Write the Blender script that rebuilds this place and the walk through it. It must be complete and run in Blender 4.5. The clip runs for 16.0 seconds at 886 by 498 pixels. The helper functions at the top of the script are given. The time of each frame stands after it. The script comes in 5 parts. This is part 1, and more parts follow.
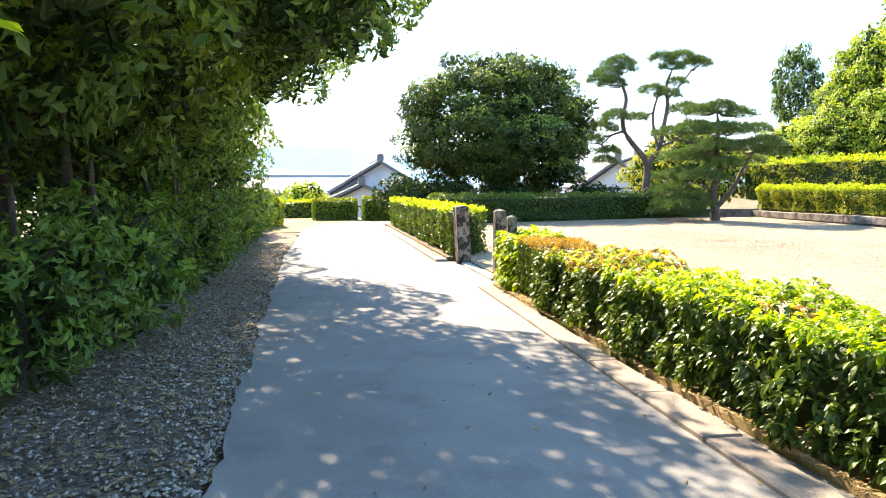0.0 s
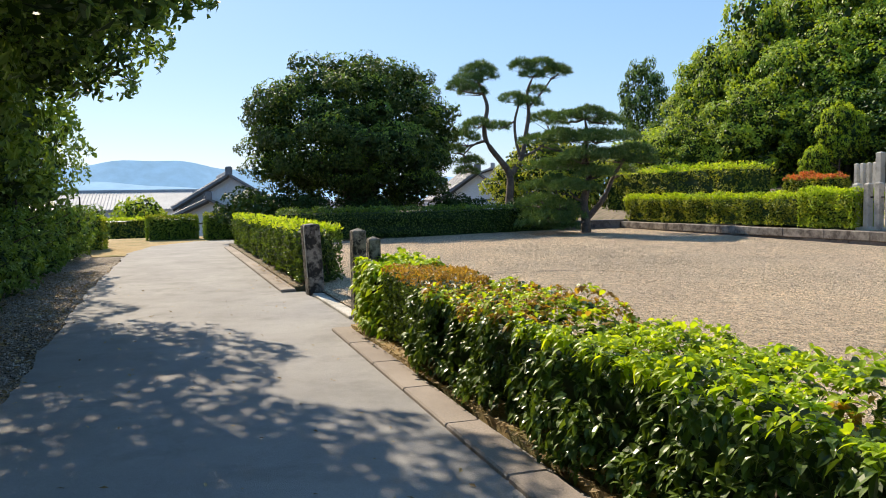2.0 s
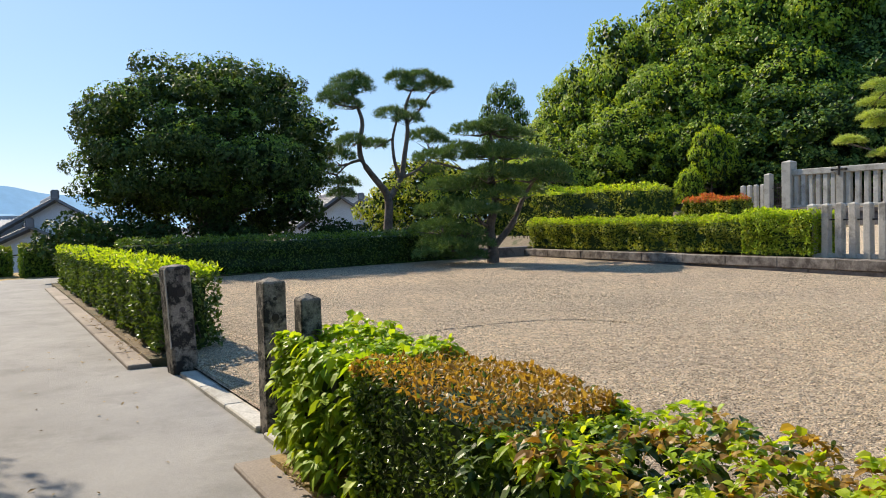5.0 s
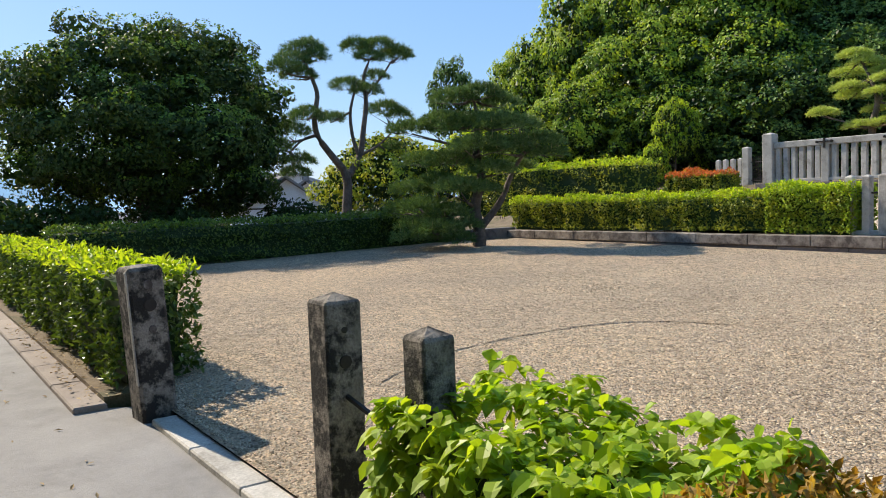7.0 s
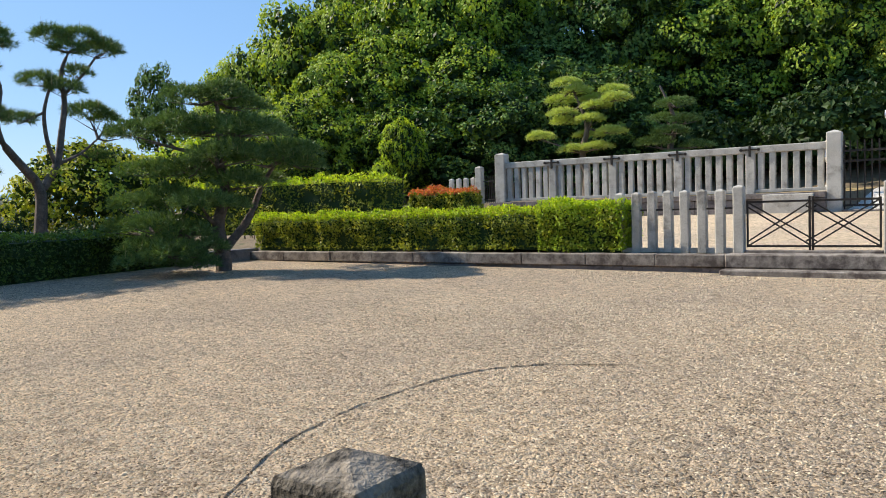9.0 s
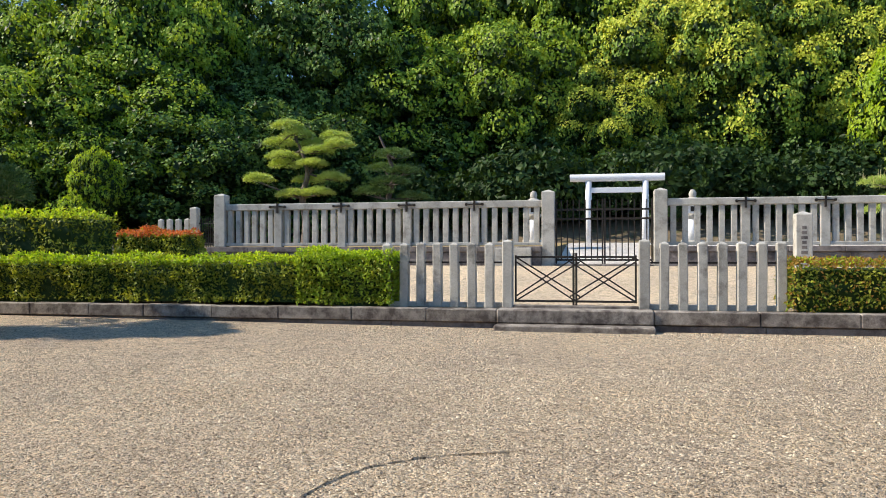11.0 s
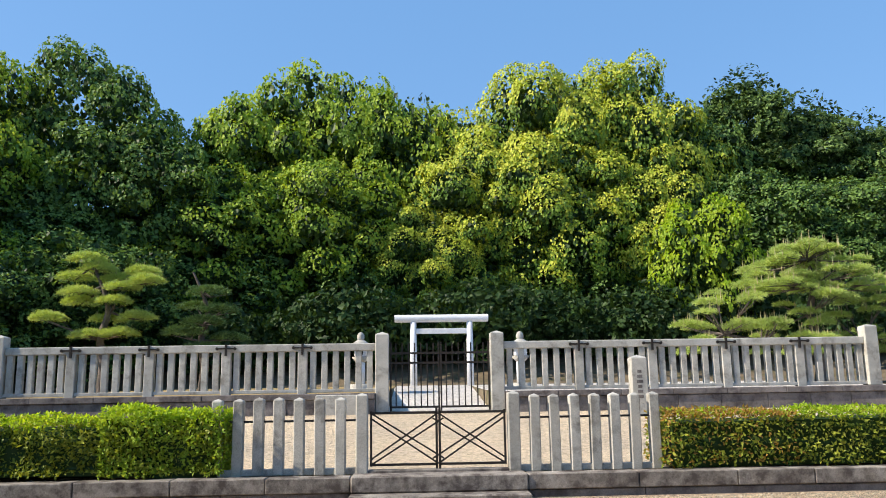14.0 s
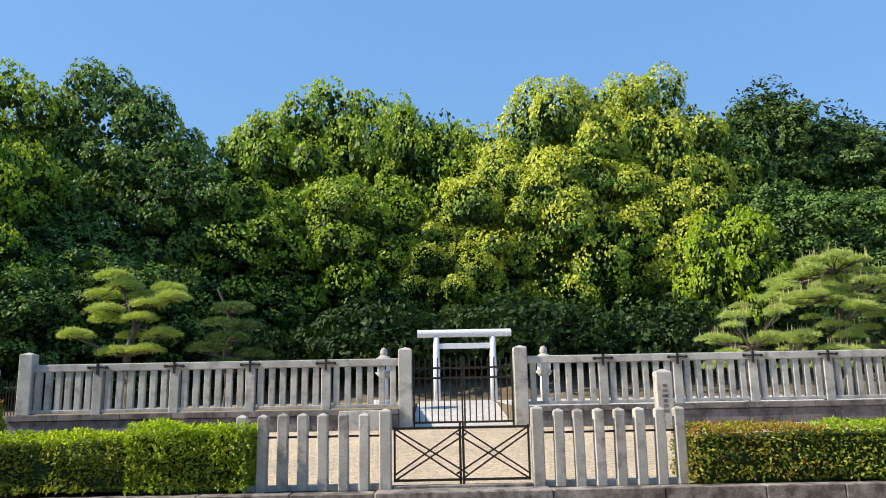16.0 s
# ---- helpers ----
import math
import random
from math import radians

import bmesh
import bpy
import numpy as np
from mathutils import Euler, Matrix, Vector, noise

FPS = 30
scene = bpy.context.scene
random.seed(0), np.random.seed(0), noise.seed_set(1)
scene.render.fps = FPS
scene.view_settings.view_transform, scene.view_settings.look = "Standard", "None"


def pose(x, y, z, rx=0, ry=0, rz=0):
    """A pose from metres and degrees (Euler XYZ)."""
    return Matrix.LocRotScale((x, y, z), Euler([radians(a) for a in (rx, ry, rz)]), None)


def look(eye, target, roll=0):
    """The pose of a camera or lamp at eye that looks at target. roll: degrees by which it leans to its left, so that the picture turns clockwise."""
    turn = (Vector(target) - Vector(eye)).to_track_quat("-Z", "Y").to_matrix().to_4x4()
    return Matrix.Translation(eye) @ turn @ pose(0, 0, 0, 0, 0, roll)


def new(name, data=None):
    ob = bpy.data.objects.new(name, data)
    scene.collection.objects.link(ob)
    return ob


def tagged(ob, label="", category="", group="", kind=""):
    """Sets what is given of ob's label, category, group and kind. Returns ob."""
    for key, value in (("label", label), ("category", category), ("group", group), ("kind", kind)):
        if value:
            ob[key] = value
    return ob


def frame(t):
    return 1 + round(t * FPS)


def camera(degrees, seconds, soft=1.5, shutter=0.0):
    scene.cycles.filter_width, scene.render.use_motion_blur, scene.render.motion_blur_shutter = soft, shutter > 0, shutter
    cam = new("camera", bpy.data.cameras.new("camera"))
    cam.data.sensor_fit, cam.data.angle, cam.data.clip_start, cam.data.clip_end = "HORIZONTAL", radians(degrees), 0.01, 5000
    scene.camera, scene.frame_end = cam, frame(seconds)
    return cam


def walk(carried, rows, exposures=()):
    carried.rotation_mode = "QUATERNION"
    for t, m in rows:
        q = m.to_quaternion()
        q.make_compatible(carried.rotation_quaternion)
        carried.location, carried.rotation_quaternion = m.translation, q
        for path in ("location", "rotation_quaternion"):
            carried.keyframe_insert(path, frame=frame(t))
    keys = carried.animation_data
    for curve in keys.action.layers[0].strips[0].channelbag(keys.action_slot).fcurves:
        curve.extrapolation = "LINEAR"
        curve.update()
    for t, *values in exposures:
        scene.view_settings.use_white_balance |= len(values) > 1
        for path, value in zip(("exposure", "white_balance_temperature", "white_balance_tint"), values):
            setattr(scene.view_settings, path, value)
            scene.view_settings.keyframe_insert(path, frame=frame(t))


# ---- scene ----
cam = camera(58.7, 16.0, soft=1.0)
PATH = [
    (0, (13.107, -15.199, 1.235), (11.138, -14.886, 1.076), -0.3),
    (0.5, (12.515, -14.996, 1.181), (10.591, -14.477, 1.005), -0.5),
    (1, (11.961, -14.806, 1.157), (10.054, -14.235, 0.96), -0.4),
    (1.5, (11.337, -14.691, 1.187), (9.44, -14.086, 0.999), -0.9),
    (2, (10.67, -14.624, 1.234), (8.786, -13.965, 1.104), -1.0),
    (2.5, (9.98, -14.488, 1.246), (8.121, -13.755, 1.164), -1.0),
    (3, (9.358, -14.419, 1.257), (7.532, -13.604, 1.201), -1.3),
    (3.5, (8.765, -14.33, 1.235), (6.972, -13.446, 1.192), -1.5),
    (4, (8.129, -14.272, 1.262), (6.365, -13.33, 1.214), -1.4),
    (4.2, (7.856, -14.259, 1.267), (6.102, -13.3, 1.217), -1.3),
    (6.5, (4.936, -14.006, 1.241), (3.26, -12.921, 1.122), -2.0),
    (7, (4.332, -13.928, 1.257), (2.69, -12.792, 1.129), -2.1),
    (7.5, (3.762, -13.818, 1.274), (2.193, -12.585, 1.143), -2.1),
    (8, (3.166, -13.699, 1.253), (1.717, -12.327, 1.125), -2.2),
    (8.5, (2.686, -13.538, 1.234), (1.393, -12.017, 1.115), -2.2),
    (9, (2.165, -13.315, 1.233), (1.042, -11.663, 1.129), -1.8),
    (9.5, (1.654, -13.253, 1.296), (0.702, -11.496, 1.212), -1.7),
    (10, (1.221, -13.083, 1.317), (0.446, -11.24, 1.258), -1.2),
    (10.2, (1.059, -13.005, 1.312), (0.358, -11.133, 1.264), -1.0),
    (12.3, (-0.159, -12.061, 1.414), (-0.202, -10.065, 1.54), 0.3),
    (12.5, (-0.23, -11.898, 1.445), (-0.241, -9.905, 1.602), 0.1),
    (13, (-0.254, -11.592, 1.513), (-0.219, -9.606, 1.749), -0.2),
    (13.5, (-0.298, -11.444, 1.533), (-0.236, -9.468, 1.834), -0.6),
    (14, (-0.319, -11.394, 1.546), (-0.246, -9.425, 1.888), -0.9),
    (14.5, (-0.33, -11.364, 1.539), (-0.252, -9.399, 1.902), -1.1),
    (15, (-0.327, -11.377, 1.55), (-0.251, -9.413, 1.921), -1.2),
    (15.5, (-0.316, -11.382, 1.552), (-0.255, -9.418, 1.927), -1.2),
    (16, (-0.315, -11.409, 1.543), (-0.298, -9.445, 1.923), -1.1),
]
walk(cam, [(t, look(eye, target, roll)) for t, eye, target, roll in PATH],
     [(0.0, 2.15, 7600, 13), (0.5, 1.38, 7300, 12), (1.0, 1.02, 7100, 11), (1.6, 0.85, 7000, 11), (2.5, 0.62, 6950, 11), (6.5, 0.63, 6680, 11), (10.0, 0.59, 6520, 10), (12.5, 0.65, 6500, 10), (16.0, 0.65, 6500, 10)])

# ---------------------------------------------------------------- light
SUN_TO = Vector((-0.79, -0.135, 0.60)).normalized()
world = bpy.data.worlds.new("sky")
scene.world = world
world.use_nodes = True
wn = world.node_tree.nodes
sky = wn.new("ShaderNodeTexSky")
sky.sky_type = "NISHITA"
sky.sun_disc = False
sky.sun_elevation = math.asin(SUN_TO.z)
sky.sun_rotation = math.atan2(SUN_TO.x, SUN_TO.y)
sky.altitude = 100
sky.air_density, sky.dust_density, sky.ozone_density = 1.0, 0.4, 1.6
clear = wn.new("ShaderNodeMixRGB")
clear.inputs["Fac"].default_value = 0.68
clear.inputs["Color2"].default_value = (0.95, 2.25, 4.45, 1)
world.node_tree.links.new(sky.outputs[0], clear.inputs["Color1"])
world.node_tree.links.new(clear.outputs[0], wn["Background"].inputs[0])
wn["Background"].inputs[1].default_value = 0.127
sun_data = bpy.data.lights.new("sun", "SUN")
sun_data.energy, sun_data.angle, sun_data.color = 5.0, radians(0.6), (1.0, 0.89, 0.72)
sun = new("sun", sun_data)
sun.matrix_world = look(SUN_TO * 60, (0, 0, 0))

# ---------------------------------------------------------------- materials


def shader(name):
    m = bpy.data.materials.new(name)
    m.use_nodes = True
    nt = m.node_tree
    return m, nt, nt.nodes, nt.links, nt.nodes["Principled BSDF"]


def rgb(c):
    return (c[0], c[1], c[2], 1.0)


def noise_node(nt, coord, scale, detail=5, rough=0.6):
    n = nt.nodes.new("ShaderNodeTexNoise")
    n.inputs["Scale"].default_value = scale
    n.inputs["Detail"].default_value = detail
    n.inputs["Roughness"].default_value = rough
    nt.links.new(coord, n.inputs["Vector"])
    return n.outputs["Fac"]


def ramp(nt, fac, stops):
    r = nt.nodes.new("ShaderNodeValToRGB")
    e = r.color_ramp.elements
    while len(e) < len(stops):
        e.new(0.5)
    for el, (p, c) in zip(e, stops):
        el.position, el.color = p, rgb(c)
    nt.links.new(fac, r.inputs[0])
    return r.outputs[0]


def mixc(nt, fac, a, b, mode="MIX"):
    n = nt.nodes.new("ShaderNodeMix")
    n.data_type, n.blend_type = "RGBA", mode
    for v, k in ((fac, 0), (a, 6), (b, 7)):
        if isinstance(v, (int, float)):
            n.inputs[k].default_value = v
        elif isinstance(v, tuple):
            n.inputs[k].default_value = rgb(v)
        else:
            nt.links.new(v, n.inputs[k])
    return n.outputs[2]


def bump(nt, bsdf, height, strength, distance):
    b = nt.nodes.new("ShaderNodeBump")
    b.inputs["Strength"].default_value, b.inputs["Distance"].default_value = strength, distance
    nt.links.new(height, b.inputs["Height"])
    nt.links.new(b.outputs[0], bsdf.inputs["Normal"])


def surface(name, c1, c2, fine=60.0, broad=1.5, rough=0.85, relief=0.4, depth=0.01, stain=None, stain_scale=3.0, stain_at=(0.5, 0.65), metal=0.0, rand=0.0):
    """Weathered surface: fine grain over broad variation, with patches of a stain colour."""
    m, nt, nodes, links, b = shader(name)
    co = nodes.new("ShaderNodeTexCoord").outputs["Object"]
    if rand:
        co = nodes.new("ShaderNodeNewGeometry").outputs["Position"]
    f = noise_node(nt, co, fine, 4)
    g = noise_node(nt, co, broad, 6, 0.65)
    base = ramp(nt, g, [(0.3, c1), (0.7, c2)])
    grain = ramp(nt, f, [(0.25, (0.72, 0.72, 0.72)), (0.75, (1.25, 1.25, 1.25))])
    col = mixc(nt, 1.0, base, grain, "MULTIPLY")
    if stain:
        s = noise_node(nt, co, stain_scale, 8, 0.7)
        sm = ramp(nt, s, [(stain_at[0], (0, 0, 0)), (stain_at[1], (1, 1, 1))])
        col = mixc(nt, sm, col, stain)
    if rand:
        info = nodes.new("ShaderNodeObjectInfo").outputs["Random"]
        tone = ramp(nt, info, [(0.0, (1 - rand,) * 3), (1.0, (1 + rand,) * 3)])
        col = mixc(nt, 1.0, col, tone, "MULTIPLY")
    links.new(col, b.inputs["Base Color"])
    b.inputs["Roughness"].default_value, b.inputs["Metallic"].default_value = rough, metal
    b.inputs["Specular IOR Level"].default_value = 0.3
    bump(nt, b, f, relief, depth)
    return m


def leaf_material(name, dark, light, gloss=0.45, through_light=0.35, patch=0.5, shine=0.2):
    """Leaves that vary one by one and in broad patches, and let some light through."""
    m, nt, nodes, links, b = shader(name)
    geo = nodes.new("ShaderNodeNewGeometry")
    co = geo.outputs["Position"]
    one = geo.outputs["Random Per Island"]
    broad = noise_node(nt, co, patch, 3)
    add = nodes.new("ShaderNodeMath")
    add.operation = "MULTIPLY_ADD"
    links.new(broad, add.inputs[0])
    add.inputs[1].default_value = 0.9
    sub = nodes.new("ShaderNodeMath")
    sub.operation = "MULTIPLY_ADD"
    links.new(one, sub.inputs[0])
    sub.inputs[1].default_value, sub.inputs[2].default_value = 0.7, -0.3
    links.new(sub.outputs[0], add.inputs[2])
    col = ramp(nt, add.outputs[0], [(0.1, dark), (0.9, light)])
    links.new(col, b.inputs["Base Color"])
    b.inputs["Roughness"].default_value = gloss
    b.inputs["Specular IOR Level"].default_value = shine
    tr = nodes.new("ShaderNodeBsdfTranslucent")
    tint = mixc(nt, 1.0, col, (1.5, 1.35, 0.45), "MULTIPLY")
    links.new(tint, tr.inputs["Color"])
    mx = nodes.new("ShaderNodeMixShader")
    mx.inputs[0].default_value = through_light
    links.new(b.outputs[0], mx.inputs[1])
    links.new(tr.outputs[0], mx.inputs[2])
    links.new(mx.outputs[0], nodes["Material Output"].inputs["Surface"])
    return m


def gravel_material(name, tones, scale, relief):
    """Loose gravel: a cell for each stone, each with its own tone."""
    m, nt, nodes, links, b = shader(name)
    co = nodes.new("ShaderNodeNewGeometry").outputs["Position"]
    v = nodes.new("ShaderNodeTexVoronoi")
    v.inputs["Scale"].default_value = scale
    links.new(co, v.inputs["Vector"])
    v2 = nodes.new("ShaderNodeTexVoronoi")
    v2.inputs["Scale"].default_value = scale * 0.28
    links.new(co, v2.inputs["Vector"])
    sep = nodes.new("ShaderNodeSeparateColor")
    links.new(v.outputs["Color"], sep.inputs[0])
    stone = ramp(nt, sep.outputs[0], [(i / (len(tones) - 1), c) for i, c in enumerate(tones)])
    patch = ramp(nt, noise_node(nt, co, 0.35, 6), [(0.3, (0.82, 0.82, 0.84)), (0.7, (1.12, 1.1, 1.05))])
    mid = ramp(nt, noise_node(nt, co, 9.0, 8, 0.75), [(0.30, (0.52, 0.50, 0.50)), (0.54, (1.28, 1.27, 1.29))])
    col = mixc(nt, 1.0, mixc(nt, 1.0, stone, patch, "MULTIPLY"), mid, "MULTIPLY")
    links.new(col, b.inputs["Base Color"])
    b.inputs["Roughness"].default_value = 0.9
    b.inputs["Specular IOR Level"].default_value = 0.2
    mn = nodes.new("ShaderNodeMath")
    mn.operation = "MULTIPLY_ADD"
    links.new(v.outputs["Distance"], mn.inputs[0])
    mn.inputs[1].default_value = -1.0
    m2 = nodes.new("ShaderNodeMath")
    m2.operation = "MULTIPLY"
    links.new(v2.outputs["Distance"], m2.inputs[0])
    m2.inputs[1].default_value = -1.6
    lumps = nodes.new("ShaderNodeMath")
    lumps.operation = "MULTIPLY_ADD"
    links.new(noise_node(nt, co, 21.0, 6, 0.75), lumps.inputs[0])
    lumps.inputs[1].default_value = 2.6
    links.new(m2.outputs[0], lumps.inputs[2])
    links.new(lumps.outputs[0], mn.inputs[2])
    bump(nt, b, mn.outputs[0], relief, 0.075)
    return m


M_GRAVEL = gravel_material("pale_gravel", [(0.13, 0.09, 0.06), (0.72, 0.565, 0.39), (0.84, 0.69, 0.51), (0.45, 0.365, 0.27), (0.89, 0.755, 0.60)], 74, 1.0)
M_COURT = gravel_material("raked_gravel", [(0.46, 0.36, 0.24), (0.58, 0.47, 0.33), (0.66, 0.55, 0.41)], 45, 0.6)
M_WHITE_GRAVEL = gravel_material("white_gravel", [(0.5, 0.48, 0.45), (0.64, 0.61, 0.57), (0.56, 0.53, 0.49)], 30, 0.6)
M_VERGE = gravel_material("verge_gravel", [(0.17, 0.135, 0.10), (0.36, 0.31, 0.255), (0.46, 0.415, 0.36), (0.25, 0.20, 0.15)], 34, 1.0)
M_PEBBLE = surface("pebble", (0.30, 0.26, 0.2), (0.6, 0.54, 0.45), 80, 40, 0.85, 0.2, 0.004)
M_ROAD = surface("worn_asphalt", (0.225, 0.219, 0.215), (0.315, 0.306, 0.297), 170, 0.9, 0.9, 0.7, 0.007, stain=(0.175, 0.171, 0.167), stain_scale=1.9, stain_at=(0.50, 0.78))
M_EARTH = surface("bare_earth", (0.12, 0.09, 0.06), (0.22, 0.17, 0.11), 30, 2.0, 0.95, 0.7, 0.03, stain=(0.07, 0.075, 0.03), stain_scale=1.2)
M_DRYGRASS = surface("dry_grass", (0.30, 0.21, 0.09), (0.42, 0.30, 0.14), 50, 1.5, 0.95, 0.8, 0.03, stain=(0.18, 0.17, 0.06), stain_scale=0.8)
M_STONE = surface("weathered_granite", (0.36, 0.345, 0.31), (0.52, 0.50, 0.46), 70, 2.5, 0.85, 0.5, 0.006, stain=(0.13, 0.12, 0.105), stain_scale=2.2, stain_at=(0.52, 0.72), rand=0.10)
M_POST = surface("mossy_old_stone", (0.15, 0.13, 0.11), (0.38, 0.34, 0.29), 75, 4.0, 0.9, 1.0, 0.014, stain=(0.030, 0.028, 0.025), stain_scale=6.5, stain_at=(0.43, 0.54))
M_KERB = surface("kerb_stone", (0.20, 0.175, 0.155), (0.38, 0.345, 0.31), 60, 2.0, 0.9, 0.6, 0.008, stain=(0.085, 0.07, 0.064), stain_scale=3.5, stain_at=(0.42, 0.6), rand=0.14)
M_CURB = surface("path_curb_concrete", (0.23, 0.195, 0.17), (0.33, 0.285, 0.25), 90, 1.2, 0.9, 0.35, 0.005, stain=(0.22, 0.185, 0.165), stain_scale=2.0, stain_at=(0.5, 0.8), rand=0.06)
M_BASE = surface("base_stone", (0.15, 0.135, 0.13), (0.28, 0.25, 0.24), 50, 1.5, 0.9, 0.6, 0.01, stain=(0.07, 0.06, 0.062), stain_scale=2.0, stain_at=(0.45, 0.65), rand=0.12)
M_FENCE = surface("pale_fence_stone", (0.38, 0.365, 0.33), (0.55, 0.535, 0.49), 70, 2.0, 0.85, 0.4, 0.006, stain=(0.20, 0.185, 0.16), stain_scale=2.6, stain_at=(0.5, 0.72), rand=0.08)
M_IRON = surface("black_iron", (0.018, 0.016, 0.015), (0.035, 0.028, 0.024), 80, 4, 0.55, 0.3, 0.003)
M_WHITE = surface("pale_dressed_stone", (0.66, 0.67, 0.7), (0.78, 0.79, 0.82), 60, 1.2, 0.7, 0.2, 0.003)
M_BARK = surface("rough_bark", (0.06, 0.045, 0.035), (0.15, 0.12, 0.095), 25, 4, 0.95, 1.0, 0.03)
M_PINEBARK = surface("pine_bark", (0.07, 0.058, 0.05), (0.21, 0.17, 0.145), 18, 3, 0.95, 1.0, 0.04)
M_PLASTER = surface("white_plaster", (0.60, 0.62, 0.66), (0.72, 0.74, 0.78), 20, 0.8, 0.9, 0.1, 0.005)
M_TILE = surface("grey_roof_tile", (0.14, 0.15, 0.17), (0.24, 0.25, 0.28), 30, 1.0, 0.5, 0.3, 0.01)
M_SHEETROOF = surface("pale_metal_roof", (0.30, 0.32, 0.35), (0.42, 0.44, 0.46), 20, 0.6, 0.8, 0.1, 0.01)
M_TIMBER = surface("dark_timber", (0.04, 0.033, 0.028), (0.08, 0.065, 0.05), 30, 2, 0.8, 0.3, 0.01)
M_GLASSDARK = surface("dark_window_glass", (0.03, 0.04, 0.05), (0.06, 0.07, 0.08), 5, 1, 0.12, 0.0, 0.001)

# darkened leaf colour that stands for shade inside foliage and under trees
L_SHADE = leaf_material("leaf_shade_dark", (0.014, 0.034, 0.010), (0.045, 0.09, 0.022), 0.5, 0.2)
L_DEEP = leaf_material("leaf_deep_green", (0.07, 0.145, 0.038), (0.21, 0.33, 0.085), 0.5, 0.27)
L_ROUND = leaf_material("leaf_dull_evergreen", (0.03, 0.058, 0.014), (0.10, 0.15, 0.035), 0.5, 0.15)
L_PATH = leaf_material("leaf_path_hedge", (0.028, 0.062, 0.014), (0.155, 0.245, 0.042), 0.34, 0.25, 2.5, 0.35)
L_MID = leaf_material("leaf_mid", (0.08, 0.165, 0.02), (0.235, 0.355, 0.058), 0.5, 0.22)
L_LIGHT = leaf_material("leaf_light", (0.16, 0.28, 0.02), (0.44, 0.55, 0.075), 0.55, 0.3)
L_YELLOW = leaf_material("leaf_yellow_green", (0.26, 0.36, 0.025), (0.62, 0.62, 0.09), 0.55, 0.2)
L_CONIFER = leaf_material("leaf_conifer", (0.065, 0.13, 0.04), (0.21, 0.31, 0.09), 0.55, 0.15)
L_LIME = leaf_material("leaf_young_lime", (0.22, 0.38, 0.02), (0.45, 0.56, 0.05), 0.4, 0.5)
L_BRONZE = leaf_material("leaf_young_bronze", (0.24, 0.13, 0.03), (0.46, 0.31, 0.08), 0.45, 0.4, 3.0)
L_RED = leaf_material("leaf_young_red", (0.42, 0.10, 0.05), (0.60, 0.22, 0.10), 0.45, 0.4, 3.0)
L_HEDGE = leaf_material("leaf_clipped_hedge", (0.10, 0.165, 0.02), (0.38, 0.41, 0.06), 0.4, 0.3, 1.5)
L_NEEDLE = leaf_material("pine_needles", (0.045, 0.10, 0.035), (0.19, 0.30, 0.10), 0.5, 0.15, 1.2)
# needles again, with sunlight put into a brighter, yellower colour
L_NEEDLE_SUN = leaf_material("pine_needles_painted_sun", (0.25, 0.36, 0.08), (0.57, 0.67, 0.25), 0.5, 0.3, 1.2)
L_CANDLE = leaf_material("pine_candles", (0.40, 0.36, 0.18), (0.64, 0.58, 0.34), 0.6, 0.2, 2.0)
M_LITTER = leaf_material("fallen_leaves", (0.16, 0.10, 0.04), (0.48, 0.36, 0.20), 0.7, 0.1, 2.0)

# ---------------------------------------------------------------- building helpers


def mesh_of(name, V, F, mats, slot=None, smooth=False):
    """A mesh from arrays: V (n, 3), F (m, k), one slot a face."""
    me = bpy.data.meshes.new(name)
    V, F = np.asarray(V, np.float32), np.asarray(F, np.int32)
    me.vertices.add(len(V))
    me.vertices.foreach_set("co", V.ravel())
    me.loops.add(F.size)
    me.loops.foreach_set("vertex_index", F.ravel())
    me.polygons.add(len(F))
    me.polygons.foreach_set("loop_start", np.arange(0, F.size, F.shape[1], dtype=np.int32))
    if slot is not None:
        me.polygons.foreach_set("material_index", np.asarray(slot, np.int32))
    me.polygons.foreach_set("use_smooth", np.full(len(F), smooth))
    for m in (mats if isinstance(mats, (list, tuple)) else [mats]):
        me.materials.append(m)
    me.update(calc_edges=True)
    return me


def bm_mesh(name, bm, material, smooth=False):
    me = bpy.data.meshes.new(name)
    bm.normal_update()
    bm.to_mesh(me)
    bm.free()
    me.materials.append(material)
    if smooth:
        me.polygons.foreach_set("use_smooth", np.full(len(me.polygons), True))
    return me


def put(name, me, parent=None, at=None, label=""):
    ob = new(name, me)
    if parent is not None:
        ob.parent = parent
    if at is not None:
        ob.matrix_basis = at
    return tagged(ob, label)


def part(name, bm, material, parent, label="", at=None):
    return put(name, bm_mesh(name, bm, material), parent, at, label)


def thing(name, at, label, category, group="", kind=""):
    ob = new(name)
    ob.empty_display_size = 0.1
    ob.matrix_basis = at
    return tagged(ob, label, category, group, kind)


def box(x0, x1, y0, y1, z0, z1, bevel=0.0, bm=None):
    bm = bm or bmesh.new()
    r = bmesh.ops.create_cube(bm, size=1.0, matrix=Matrix.LocRotScale(((x0 + x1) / 2, (y0 + y1) / 2, (z0 + z1) / 2), None, (x1 - x0, y1 - y0, z1 - z0)))
    if bevel:
        es = list({e for v in r["verts"] for e in v.link_edges})
        bmesh.ops.bevel(bm, geom=es, offset=bevel, segments=1, affect="EDGES")
    return bm


